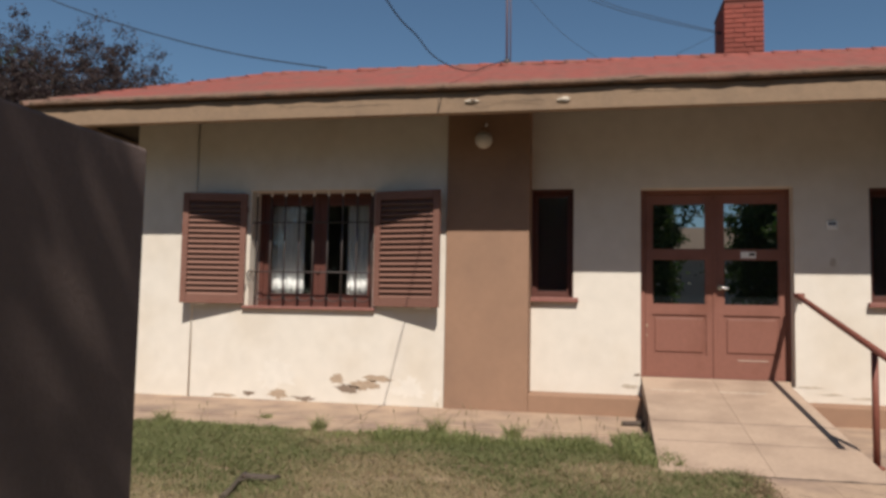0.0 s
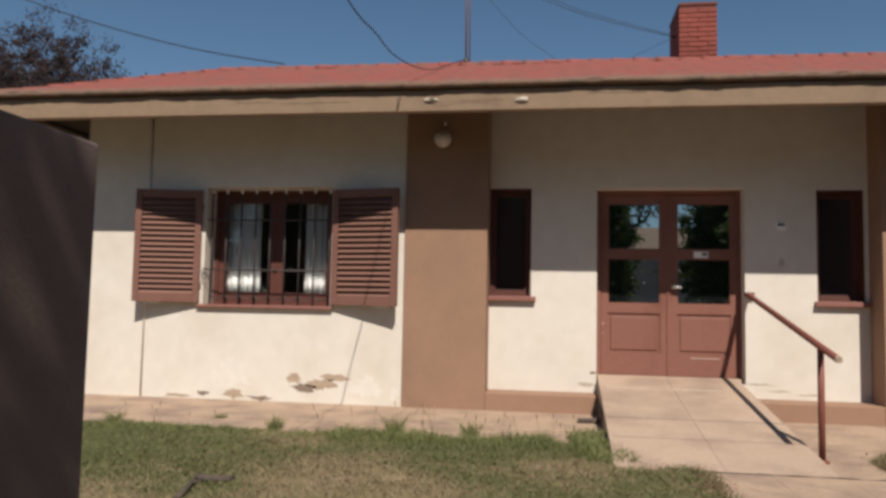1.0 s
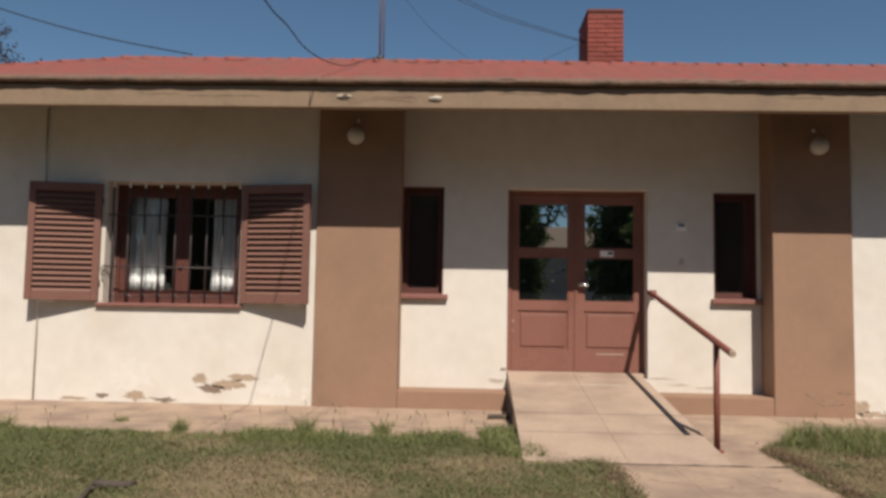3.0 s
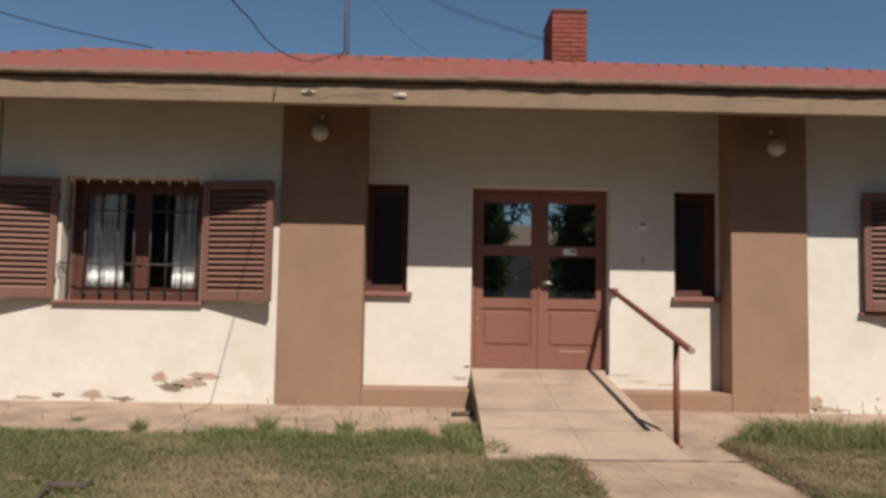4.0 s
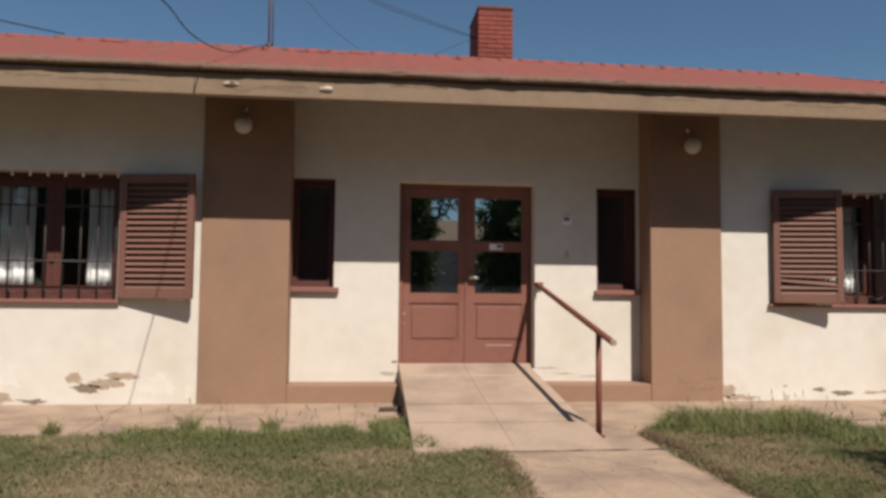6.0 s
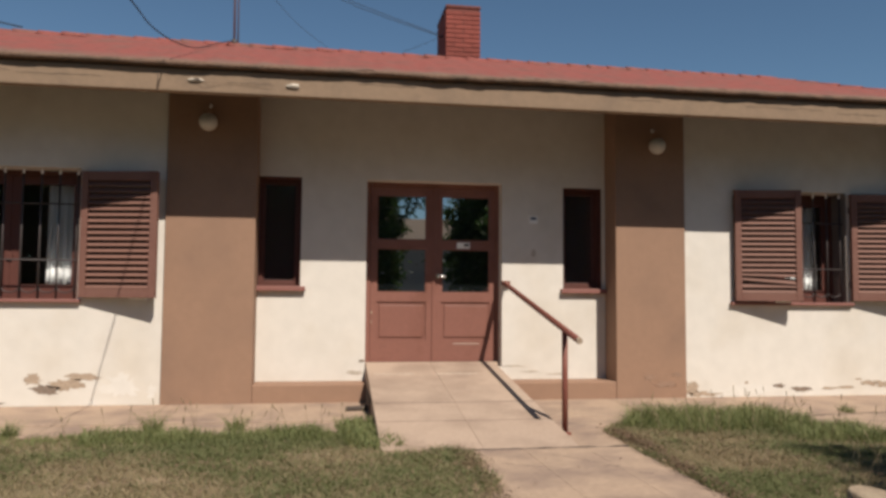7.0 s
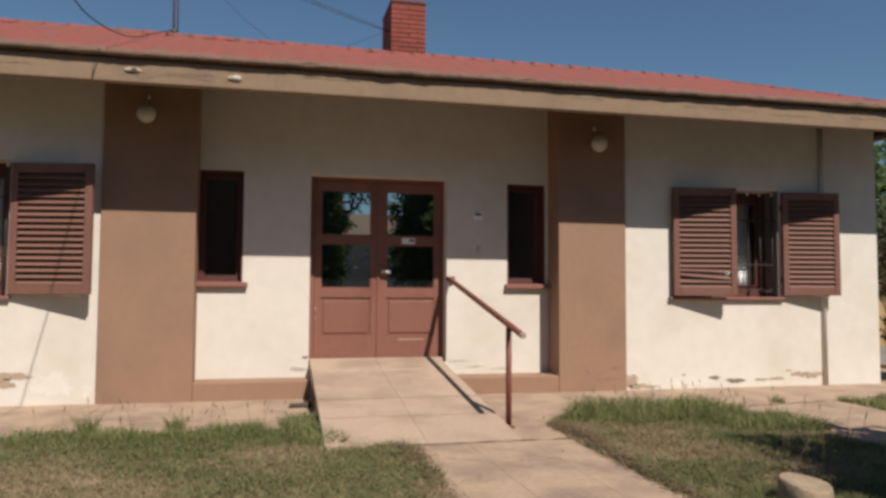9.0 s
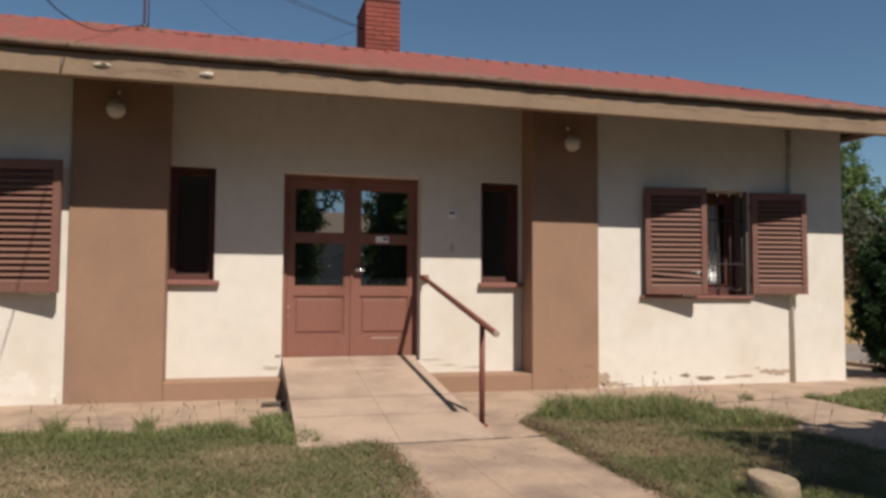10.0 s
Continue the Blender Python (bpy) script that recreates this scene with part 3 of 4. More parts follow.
def slit_window(name, opening, label):
    x0, x1, z0, z1 = opening
    win = thing(name, (0, 0, 0), label, "window", kind="structure")
    part("window_frame", frame_bars(bmesh.new(), x0 + 0.002, x1 - 0.002, z0 + 0.002, z1 - 0.002, 0.50, 0.58, 0.055), FRAME, win)
    part("lining", frame_bars(bmesh.new(), x0 + 0.002, x1 - 0.002, z0 + 0.002, z1 - 0.002, 0.375, 0.499, 0.014, 0.002), FRAME, win)
    sash = part("sash", frame_bars(bmesh.new(), x0 + 0.058, x1 - 0.058, z0 + 0.058, z1 - 0.058, 0.515, 0.56, 0.022), FRAME, win)
    part("pane", box(bmesh.new(), x0 + 0.08, x1 - 0.08, 0.535, 0.539, z0 + 0.08, z1 - 0.08), LIFTED_GLASS, sash, "dark pane with its black lifted by colour")
    part("window_sill", box(bmesh.new(), x0 - 0.035, x1 + 0.06, 0.295, 0.498, z0 - 0.05, z0 + 0.006, 0.008), SILL, win, "red glazed tile sill")


slit_window("window_2", WIN2, "narrow dark window with a red-brown frame")
slit_window("window_3", WIN3, "narrow dark window with a red-brown frame")

# ---- louvred shutters ----
def shutter(hinge, turn, label, sign=1, width=0.845, height=1.36, broken=()):
    sh = thing("window_shutter", pose(hinge[0], hinge[1], hinge[2], 0, 0, turn), label, "shutter", "louvred window shutters")
    part("stile", box(bmesh.new(), 0, 0.075, -0.031, 0.031, 0, height, 0.004), WOOD, sh)
    part("stile", box(bmesh.new(), width - 0.075, width, -0.031, 0.031, 0, height, 0.004), WOOD, sh)
    part("rail", box(bmesh.new(), 0.076, width - 0.076, -0.029, 0.029, 0, 0.10, 0.004), WOOD, sh)
    part("rail", box(bmesh.new(), 0.076, width - 0.076, -0.029, 0.029, height - 0.10, height, 0.004), WOOD, sh)
    slat = mesh_of("slat", box(bmesh.new(), -(width - 0.154) / 2, (width - 0.154) / 2, -0.044, 0.044, -0.004, 0.004, 0.002), SLAT)
    count = 18
    for k in range(count):
        s = new("slat", slat)
        s.parent = sh
        z = 0.10 + (height - 0.20) * (k + 0.5) / count
        lean = broken.get(k, (0, 0)) if broken else (0, 0)
        s.matrix_basis = pose(width / 2, 0, z + lean[1], sign * 46, lean[0], 0)
    for z in (0.2, height - 0.2):
        part("hinge", tube(bmesh.new(), [(0, 0.03 * sign, z - 0.04), (0, 0.03 * sign, z + 0.04)], 0.012, 6), IRON, sh)
    part("catch", box(bmesh.new(), width - 0.30, width - 0.12, sign * 0.032 if sign > 0 else -0.055, sign * 0.055 if sign > 0 else -0.032, -0.02, 0.004, 0.004), WHITE, sh, "pale metal hold-back catch")
    return sh


OPEN = "red-brown louvred shutter folded open beside the window"
shutter((-4.255, 0.0, 1.15), 180 + 11, OPEN, sign=-1, width=0.79)
shutter((-2.595, -0.005, 1.15), -11, OPEN, width=0.83)
shutter((4.96, -0.03, 1.165), -11.5, "red-brown louvred shutter half closed, one slat broken", width=0.80, broken={2: (4.5, 0.0), 3: (1.5, 0.008)})
shutter((6.55, -0.008, 1.175), -9.5, OPEN, width=0.765, height=1.345)

# ---- fittings on the front ----
def globe_lamp(x, y, z):
    lamp = thing("wall_lamp", (x, y, z), "white opal globe lamp on a dark bracket, unlit", "lamp", "globe lamps")
    bm = bmesh.new()
    bmesh.ops.create_uvsphere(bm, u_segments=24, v_segments=16, radius=0.098)
    for f in bm.faces:
        f.smooth = True
    part("globe", bm, GLOBE, lamp)
    part("collar", tube(bmesh.new(), [(0, 0, 0.085), (0, 0, 0.13)], [0.05, 0.042], 14), BROWN, lamp)
    part("arm", tube(bmesh.new(), [(0, 0, 0.125), (0, 0.005, 0.17), (0, 0.04, 0.205), (0, 0.128, 0.21)], 0.008, 8), BROWN, lamp)
    part("rose", tube(bmesh.new(), [(0, 0.118, 0.21), (0, 0.132, 0.21)], [0.02, 0.024], 12), WHITE, lamp)


globe_lamp(-1.29, -0.13, 3.08)
globe_lamp(3.92, -0.13, 3.015)

for x, label in ((-4.965, "cream painted downpipe with a dark seam"), (7.18, "cream painted downpipe with a dark seam")):
    pipe = thing("downpipe", (x, 0.0, 0), label, "downpipe", "downpipes")
    part("pipe", tube(bmesh.new(), [(0, 0.026 if x < 0 else 0.012, 0.0), (0, 0.026 if x < 0 else 0.012, 3.46)], 0.013 if x < 0 else 0.032, 10), PLASTER, pipe)
    for z in (2.0, 3.1) if x > 0 else ():
        part("clip", box(bmesh.new(), -0.040, 0.040, -0.021, 0.029, z, z + 0.02, 0.004), PLASTER, pipe)

for x, z, w, h, name, label in ((-1.30, 3.315, 0.15, 0.045, "junction_box", "broken white junction box on the fascia"), (-0.345, 3.30, 0.145, 0.055, "patch_cover", "white cover plate on the fascia")):
    t = thing(name, (x, -0.934, z), label, "fitting")
    bm = bmesh.new()
    bmesh.ops.create_icosphere(bm, subdivisions=3, radius=1.0)
    for q in bm.verts:
        k = 1 + 0.35 * noise.noise(q.co * 1.8 + Vector((x, 0, 0)))
        q.co = Vector((q.co.x * w / 2 * k, q.co.y * 0.03, q.co.z * h / 2 * k))
    part("cover", bm, material("dirty_white", (0.4592, 0.4033, 0.3365), 0.8, (40, 0.3)), t)
    if name == "junction_box":
        # Dark blob on the cover stands in for the shaded inside of the box.
        dark_blob = bmesh.new()
        bmesh.ops.create_icosphere(dark_blob, subdivisions=2, radius=1.0)
        for q in dark_blob.verts:
            q.co = Vector((0.012 + q.co.x * 0.032, -0.026 + q.co.y * 0.008, 0.004 + q.co.z * 0.009))
        part("opening", dark_blob, KERB, t, "dark blob painted in for the shaded opening")
        part("loose_wire", tube(bmesh.new(), [(0.03, -0.02, -0.02), (0.10, -0.03, -0.045), (0.3, -0.012, -0.01), (0.6, -0.01, -0.03), (0.72, -0.012, -0.05)], 0.0016, 5), FASCIA, t)
        part("seam", tube(bmesh.new(), [(-0.36, -0.004, -0.115), (-0.355, -0.004, 0.05)], 0.005, 5), KERB, t)

plaque = thing("number_plate", (2.52, 0.352, 2.14), "small white and blue enamel plate on the wall", "plate")
part("plate", box(bmesh.new(), -0.055, 0.055, -0.004, 0.008, -0.05, 0.045, 0.003), WHITE, plaque)
part("bar", box(bmesh.new(), -0.038, 0.038, -0.0065, -0.0045, 0.0, 0.03), material("blue_enamel", (0.06, 0.075, 0.115), 0.4), plaque)


# ---- fascia cracks ----
for i, (x0, x1, z) in enumerate(((-3.449, -3.012, 3.30), (-2.963, -2.187, 3.285), (-1, -0.55, 3.28), (0.3, 0.9, 3.33), (3.2, 3.6, 3.31), (4.6, 5.535, 3.30), (5.719, 6.271, 3.27), (6.823, 7.559, 3.29))):
    pts = [(x0 + (x1 - x0) * k / 14, -0.9345, z + 0.025 + 0.02 * noise.noise((k * 0.45 + i * 7, i, 0))) for k in range(15)]
    tagged(part("crack", tube(bmesh.new(), pts, [0.0012 + 0.0035 * abs(noise.noise((k * 0.6, i, 3))) for k in range(15)], 5), KERB), "thin dark crack in the concrete fascia", "wall damage", "fascia cracks", "structure")

# Dark rod added for a short dark bar on the paving.
drain = thing("dark_rod", (0.36, -0.64, 0), "short dark rod added at the ramp side", "pipe")
part("pipe", tube(bmesh.new(), [(-0.12, 0.0, 0.02), (0.128, 0.02, 0.03)], 0.026, 10), KERB, drain)


for i, pts in enumerate((((4.67, -0.73), (4.68, -1.23), (4.65, -1.84), (4.54, -2.21)), ((4.77, -1.43), (5.32, -1.35), (5.84, -1.29), (6.15, -1.25)), ((-0.95, -0.021), (-0.55, -0.424), (-0.2, -0.848), (0.1, -1.06)), ((4.35, -0.763), (4.6, -1.272), (4.82, -2.014), (4.9, -2.226)), ((-5.1, -0.53), (-4.517, -0.657), (-4.031, -0.583)), ((6.455, -0.636), (6.915, -0.477), (7.651, -0.53)),
                          ((1.3, -3.18), (1.7, -3.392), (2.2, -3.339)), ((1.5, -2.65), (1.9, -3.074), (2.3, -3.71)))):
    path = []
    for (x0, y0), (x1, y1) in zip(pts, pts[1:]):
        path += [(x0 + (x1 - x0) * k / 8 + 0.02 * noise.noise((k * 0.7 + i, x0, 0)), y0 + (y1 - y0) * k / 8 + 0.02 * noise.noise((k * 0.7, y0, 4)), -0.003 if y0 > -2.3 else -0.014) for k in range(8)]
    tagged(part("pavement_crack", tube(bmesh.new(), path, [0.003 + 0.004 * abs(noise.noise((k * 0.5, i, 8))) for k in range(len(path))], 5), KERB), "thin dark crack in the concrete paving", "crack", "paving cracks", "structure")

# ---- flaked plaster ----
def scar(x, y, z, w, h, seed, mat=SCAR):
    """An uneven patch where the paint has come away, a few millimetres proud of the wall."""
    bm = bmesh.new()
    ring = []
    count = 72
    for k in range(count):
        a = 2 * math.pi * k / count
        c, d = math.cos(a), math.sin(a)
        r = max(0.25, 1 + 0.65 * noise.noise((c * 1.3 + seed, d * 1.3, seed * 0.7)) + 0.6 * noise.noise((c * 3.4, d * 3.4 + seed, 0)) + 0.4 * noise.noise((c * 9 + seed, d * 9, 2)))
        ring.append((x + w / 2 * r * c, z + h / 2 * r * d))
    front = [bm.verts.new((px, y - 0.0025, max(pz, 0.004))) for px, pz in ring]
    back = [bm.verts.new((px, y + 0.004, max(pz, 0.004))) for px, pz in ring]
    bm.faces.new(front)
    for k in range(count):
        bm.faces.new((front[k], front[(k + 1) % count], back[(k + 1) % count], back[k]))
    return tagged(part("plaster_scar", bm, mat), "flaked paint patch showing grey render on the wall", "wall damage", "flaked patches", "structure")


SCAR_DARK = material("dark_render_scar", (0.2171, 0.167, 0.1311), 0.95, (40, 0.25), bump=0.6)
for i, (x, z, w, h) in enumerate(((-3.022, 0.275, 0.17, 0.09), (-2.895, 0.175, 0.22, 0.09), (-2.691, 0.225, 0.26, 0.11), (-2.536, 0.30, 0.30, 0.075), (-3.779, 0.075, 0.22, 0.11),
                                  (-4.167, 0.07, 0.14, 0.05), (-3.449, 0.03, 0.24, 0.05), (-4.517, 0.03, 0.3, 0.03))):
    scar(x, 0.03, z, w, h, i * 1.7 + 0.3, SCAR_DARK if i in (1, 5, 6) else SCAR)
for i, (x, z, w, h) in enumerate(((4.4, 0.12, 0.14, 0.16), (4.52, 0.04, 0.3, 0.06), (5.535, 0.13, 0.15, 0.045), (5.857, 0.085, 0.27, 0.05), (6.225, 0.09, 0.2, 0.03), (6.455, 0.10, 0.2, 0.03), (6.777, 0.15, 0.22, 0.05),
                                  (7.007, 0.14, 0.26, 0.07), (5.121, 0.17, 0.05, 0.03), (6.639, 0.2, 0.08, 0.02))):
    scar(x, 0.03, z, w, h, i * 2.3 + 9, SCAR_DARK if i in (2, 3) else SCAR)
for i, (x, z, w, h) in enumerate(((2.26, 0.36, 0.22, 0.02), (2.5, 0.29, 0.2, 0.02), (2.8, 0.26, 0.2, 0.015), (0.36, 0.30, 0.14, 0.05), (0.44, 0.43, 0.06, 0.03), (2.52, 1.73, 0.06, 0.09))):
    scar(x, 0.36, z, w, h, i * 3.1 + 30, material("faint_scar", (0.4592, 0.4033, 0.3365), 0.95, (30, 0.2)) if i != 4 else SCAR_DARK)

PATCH = material("pale_repaint", (0.6471, 0.6137, 0.5661), 0.9, (12, 0.05))
for i, (x, z, w, h) in enumerate(((-2.138, 0.2, 0.3, 0.24), (-1.827, 0.14, 0.1, 0.16), (-3.837, 0.3, 0.5, 0.3), (5.167, 0.1, 0.7, 0.12), (6.179, 0.18, 0.9, 0.1), (7.559, 0.15, 0.5, 0.2))):
    scar(x, 0.0312 + 0.0004 * i, z, w, h, i * 2.9 + 70, PATCH)
WASH = material("pale_salt_bloom", (0.2714, 0.1753, 0.1261), 0.95, (30, 0.2))
for i, (x, z, w, h) in enumerate(((4.05, 0.16, 0.30, 0.07), (3.85, 0.25, 0.14, 0.05), (4.2, 0.28, 0.12, 0.05))):
    scar(x, 0.0, z, w, h, i * 1.9 + 50, WASH)

# ---- chimney ----
chimney = thing("chimney", (0, 0, 0), "square red brick chimney behind the ridge", "chimney")
CX0, CX1, CY0, CY1, CZ0, CZ1 = 1.65, 2.16, 1.865, 2.725, 4.1, 5.39
part("core", box(bmesh.new(), CX0 + 0.012, CX1 - 0.012, CY0 + 0.012, CY1 - 0.012, CZ0, CZ1 - 0.01), MORTAR, chimney)
course = 0.067
brick_long = mesh_of("brick", box(bmesh.new(), -0.1215, 0.1215, -0.05, 0.05, -0.0285, 0.0285, 0.004), BRICK)
brick_half = mesh_of("brick", box(bmesh.new(), -0.0605, 0.0605, -0.05, 0.05, -0.0285, 0.0285, 0.004), BRICK)
rows_n = int((CZ1 - CZ0 - 0.06) / course)
for k in range(rows_n):
    z = CZ0 + 0.03 + k * course
    shift = 0.06 if k % 2 else 0.0
    for y in (CY0 + 0.05, CY1 - 0.05):
        for mesh, x in (((brick_long, 0.125), (brick_long, 0.385)) if k % 2 else ((brick_half, 0.064), (brick_long, 0.255), (brick_half, 0.446))):
            b = new("brick", mesh)
            b.parent = chimney
            b.matrix_basis = pose(CX0 + x, y + 0.003 * math.sin(k * 7 + x * 9), z + 0.002 * math.sin(k * 3 + x * 20))
    for i in range(3):
        for x in (CX0 + 0.05, CX1 - 0.05):
            b = new("brick", brick_long)
            b.parent = chimney
            b.matrix_basis = pose(x, CY0 + 0.19 + i * 0.242 + shift * 0.3, z, 0, 0, 90)
bm = box(bmesh.new(), CX0 - 0.004, CX1 + 0.004, CY0 - 0.004, CY1 + 0.004, CZ1 - 0.055, CZ1, 0.018)
part("cap", bm, material("sooty_mortar", (0.1419, 0.0526, 0.0421), 0.95, (30, 0.25)), chimney, "darkened mortar cap")
part("insulator", tube(bmesh.new(), [(CX0 - 0.05, 2.12, 5.0), (CX0 + 0.02, 2.12, 5.0)], 0.02, 8), IRON, chimney)

# ---- mast and cables ----
mast = thing("antenna_mast", (-1.24, 1.515, 4.51), "thin pale red antenna mast on the ridge", "mast")
mast_paint = material("faded_red_mast", (0.3006, 0.2338, 0.2505), 0.6, (40, 0.1))
part("pole", tube(bmesh.new(), [(0, 0, 0), (-0.02, 0, 3.2)], 0.015, 8), mast_paint, mast)
part("pole", tube(bmesh.new(), [(0.045, 0.03, 0), (0.025, 0.03, 3.2)], 0.010, 6), mast_paint, mast)
part("foot", tube(bmesh.new(), [(0, 0, -0.02), (0, 0, 0.06)], [0.06, 0.03], 8), IRON, mast)


def cable(points, radius, label, name="cable"):
    """A cable that hangs smoothly through the points."""
    pts = [Vector(p) for p in points]
    out = []
    for i in range(len(pts) - 1):
        p0, p1, p2, p3 = pts[max(i - 1, 0)], pts[i], pts[i + 1], pts[min(i + 2, len(pts) - 1)]
        for k in range(10):
            t = k / 10
            out.append(0.5 * ((2 * p1) + (p2 - p0) * t + (2 * p0 - 5 * p1 + 4 * p2 - p3) * t * t + (3 * p1 - p0 - 3 * p2 + p3) * t ** 3))
    out.append(pts[-1])
    return tagged(part(name, tube(bmesh.new(), out, radius, 6), CABLE), label, "cable", "overhead cables")


cable([(-1.25, 1.516, 4.555), (-1.43, 1.113, 4.36), (-1.51, 0.297, 4.035), (-1.54, -0.763, 3.745), (-1.55, -1.707, 3.56), (-1.54, -2.417, 3.50), (-1.53, -3.35, 3.42), (-1.5, -5.512, 3.55), (-1.3, -12.72, 5.2)], 0.0062, "black drop cable sagging from the mast over the roof")
cable([(-3.86, 1.537, 4.575), (-5.07, 1.537, 4.80), (-6.25, 1.537, 5.105), (-7.65, 1.537, 5.56), (-8.94, 1.537, 6.08), (-12, 1.484, 7.5)], 0.009, "black cable running off the ridge")
cable([(1.60, 2.12, 5.0), (0.68, 2.12, 5.27), (-0.03, 2.12, 5.54), (-2.5, 2.12, 6.7)], 0.0045, "thin grey cable tied to the chimney")
cable([(1.60, 2.141, 5.03), (0.68, 2.141, 5.32), (-0.03, 2.141, 5.60), (-2.5, 2.141, 6.8)], 0.0045, "thin grey cable tied to the chimney")
cable([(1.60, 2.12, 4.98), (1.3, 1.908, 4.78), (1.0, 1.59, 4.55)], 0.003, "thin grey cable tied to the chimney")
cable([(-0.02, 1.558, 4.55), (-0.4, 1.59, 4.84), (-0.82, 1.59, 5.29), (-2.2, 1.59, 7.0)], 0.003, "thin guy wire on the roof")

cable([(-30, -14.204, 4.12), (0, -14.204, 4.02), (30, -14.204, 4.12)], 0.012, "black street cable strung along the road")

# ---- boundary wall and the surroundings ----
structure("boundary_wall", box(bmesh.new(), -1.50, -1.284, -13.6, -6.613, -0.1, 1.625, 0.01), GATE, "dark brown painted boundary wall", "wall")
structure("garden_wall", box(bmesh.new(), 10.1, 40, 6.9, 7.1, -0.1, 1.95, 0.01), OCHRE, "ochre plastered garden wall, stained at the top", "wall")
structure("street", box(bmesh.new(), 9.97, 40, -30, 6.5, -0.2, -0.02), STREET, "grey worn side street", "road")
structure("kerb", box(bmesh.new(), 9.82, 9.96, -1.27, 6.5, -0.2, 0.06, 0.01), PAVE, "concrete kerb beside the street", "kerb")
structure("street_front", box(bmesh.new(), -60, 60, -21.5, -14.2, -0.2, -0.02), ASPHALT, "grey street in front of the garden", "road")

far_house = thing("house_opposite", (0, -32.5, 0), "pale plastered house across the street", "house")
part("wall", wall_grid(-4, 16, 0, 4.1, 0, 0.3, [(-2.5, -1.3, 1, 2.2), (12.5, 13.5, 0, 2.1)]), PALE, far_house)
bm = bmesh.new()
a = [bm.verts.new(c) for c in ((-4.4, 0.5, 4.0), (16.4, 0.5, 4.0), (15, -4, 6.0), (-3, -4, 6.0), (16.4, -8, 4.0), (-4.4, -8, 4.0))]
for f in ((0, 1, 2, 3), (1, 4, 2), (4, 5, 3, 2), (5, 0, 3), (0, 5, 4, 1)):
    bm.faces.new([a[i] for i in f])
part("roof", bm, FASCIA, far_house)
part("back", box(bmesh.new(), -4, 16, -7.5, -7.2, 0, 4.0), PALE, far_house)


def tree(x, y, trunk_h, crown, leaf_mat, count, leaf, label, seed, lumps=9, trunk_r=0.14, name="tree"):
    """A tapered trunk with limbs, and a crown of many small leaves gathered in uneven clumps.
    crown: centre height and half sizes in x, y, z."""
    rng = np.random.default_rng(seed)
    cz, rx, ry, rz = crown
    t = thing(name, (x, y, 0), label, "tree")
    part("trunk", tube(bmesh.new(), [(0, 0, -0.1), (0.03, 0.02, trunk_h * 0.5), (0.0, 0.05, trunk_h), (0.05, 0, cz)], [trunk_r * 1.25, trunk_r, trunk_r * 0.85, trunk_r * 0.4], 10), BARK, t)
    centres = []
    for k in range(lumps):
        d = rng.normal(size=3)
        d /= np.linalg.norm(d)
        r = 0.45 + 0.4 * rng.random()
        centres.append(np.array([d[0] * rx * r, d[1] * ry * r, cz + d[2] * rz * r]))
    bm = bmesh.new()
    for c in centres[:8]:
        tube(bm, [(0, 0.03, trunk_h * 0.9), tuple(c * np.array([0.45, 0.45, 0]) + np.array([0, 0, (trunk_h + c[2]) / 2])), tuple(c)], [trunk_r * 0.5, trunk_r * 0.3, 0.015], 6)
    part("limbs", bm, BARK, t)
    size = np.array([rx, ry, rz])
    which = rng.integers(0, lumps, count)
    d = rng.normal(size=(count, 3))
    d /= np.linalg.norm(d, axis=1)[:, None]
    rad = rng.random(count) ** 0.45
    lump_r = 0.50 + 0.22 * rng.random(lumps)
    pos = np.array(centres)[which] + d * rad[:, None] * lump_r[which][:, None] * size
    # leaves gather on twigs, so the outline breaks into sprays
    twigs = max(60, count // 55)
    on = rng.integers(0, twigs, count)
    reach = (leaf * 1.6 + 0.02 * size.mean()) * (0.6 + 0.8 * rng.random(twigs))
    shoot = d[:twigs] + np.array([0, 0, 0.5])
    pos = pos[on] + rng.normal(size=(count, 3)) * reach[on][:, None] * 0.55 + shoot[on] * (rng.random(count) * reach[on] * 1.2)[:, None]
    u = rng.normal(size=(count, 3))
    u /= np.linalg.norm(u, axis=1)[:, None]
    w = np.cross(u, rng.normal(size=(count, 3)))
    w /= np.linalg.norm(w, axis=1)[:, None]
    s = leaf * (0.6 + 0.8 * rng.random(count))[:, None]
    corners = np.stack([pos - u * s, pos + w * s * 0.45, pos + u * s, pos - w * s * 0.45], 1).reshape(-1, 3)
    corners[:, 2] = np.maximum(corners[:, 2], 0.05)
    me = bpy.data.meshes.new("crown")
    me.from_pydata(corners.tolist(), [], [(4 * i, 4 * i + 1, 4 * i + 2, 4 * i + 3) for i in range(count)])
    me.materials.append(leaf_mat)
    ob = new("crown", me)
    ob.parent = t
    return t


tree(-13.55, 6.884, 2.2, (4.2, 5.75, 3.3, 2.5), LEAF_PLUM, 400000, 0.036, "large plum-leaved tree behind the house", 3, 22, 0.25)
tree(-19.691, 10.594, 2.5, (6.0, 3.4, 3.5, 2.6), LEAF_GREEN, 60000, 0.055, "green leafy tree behind the plum tree", 4, 14, 0.25)
tree(17.75, 10.806, 2.0, (4.1, 1.15, 1.6, 1.9), LEAF_STREET, 13000, 0.08, "green street tree behind the ochre wall", 5, 16, 0.2)
tree(30.07, 18.014, 1.6, (3.0, 5.5, 3.0, 1.8), LEAF_LIGHT, 9000, 0.16, "green street tree behind the ochre wall", 6, 14, 0.2)
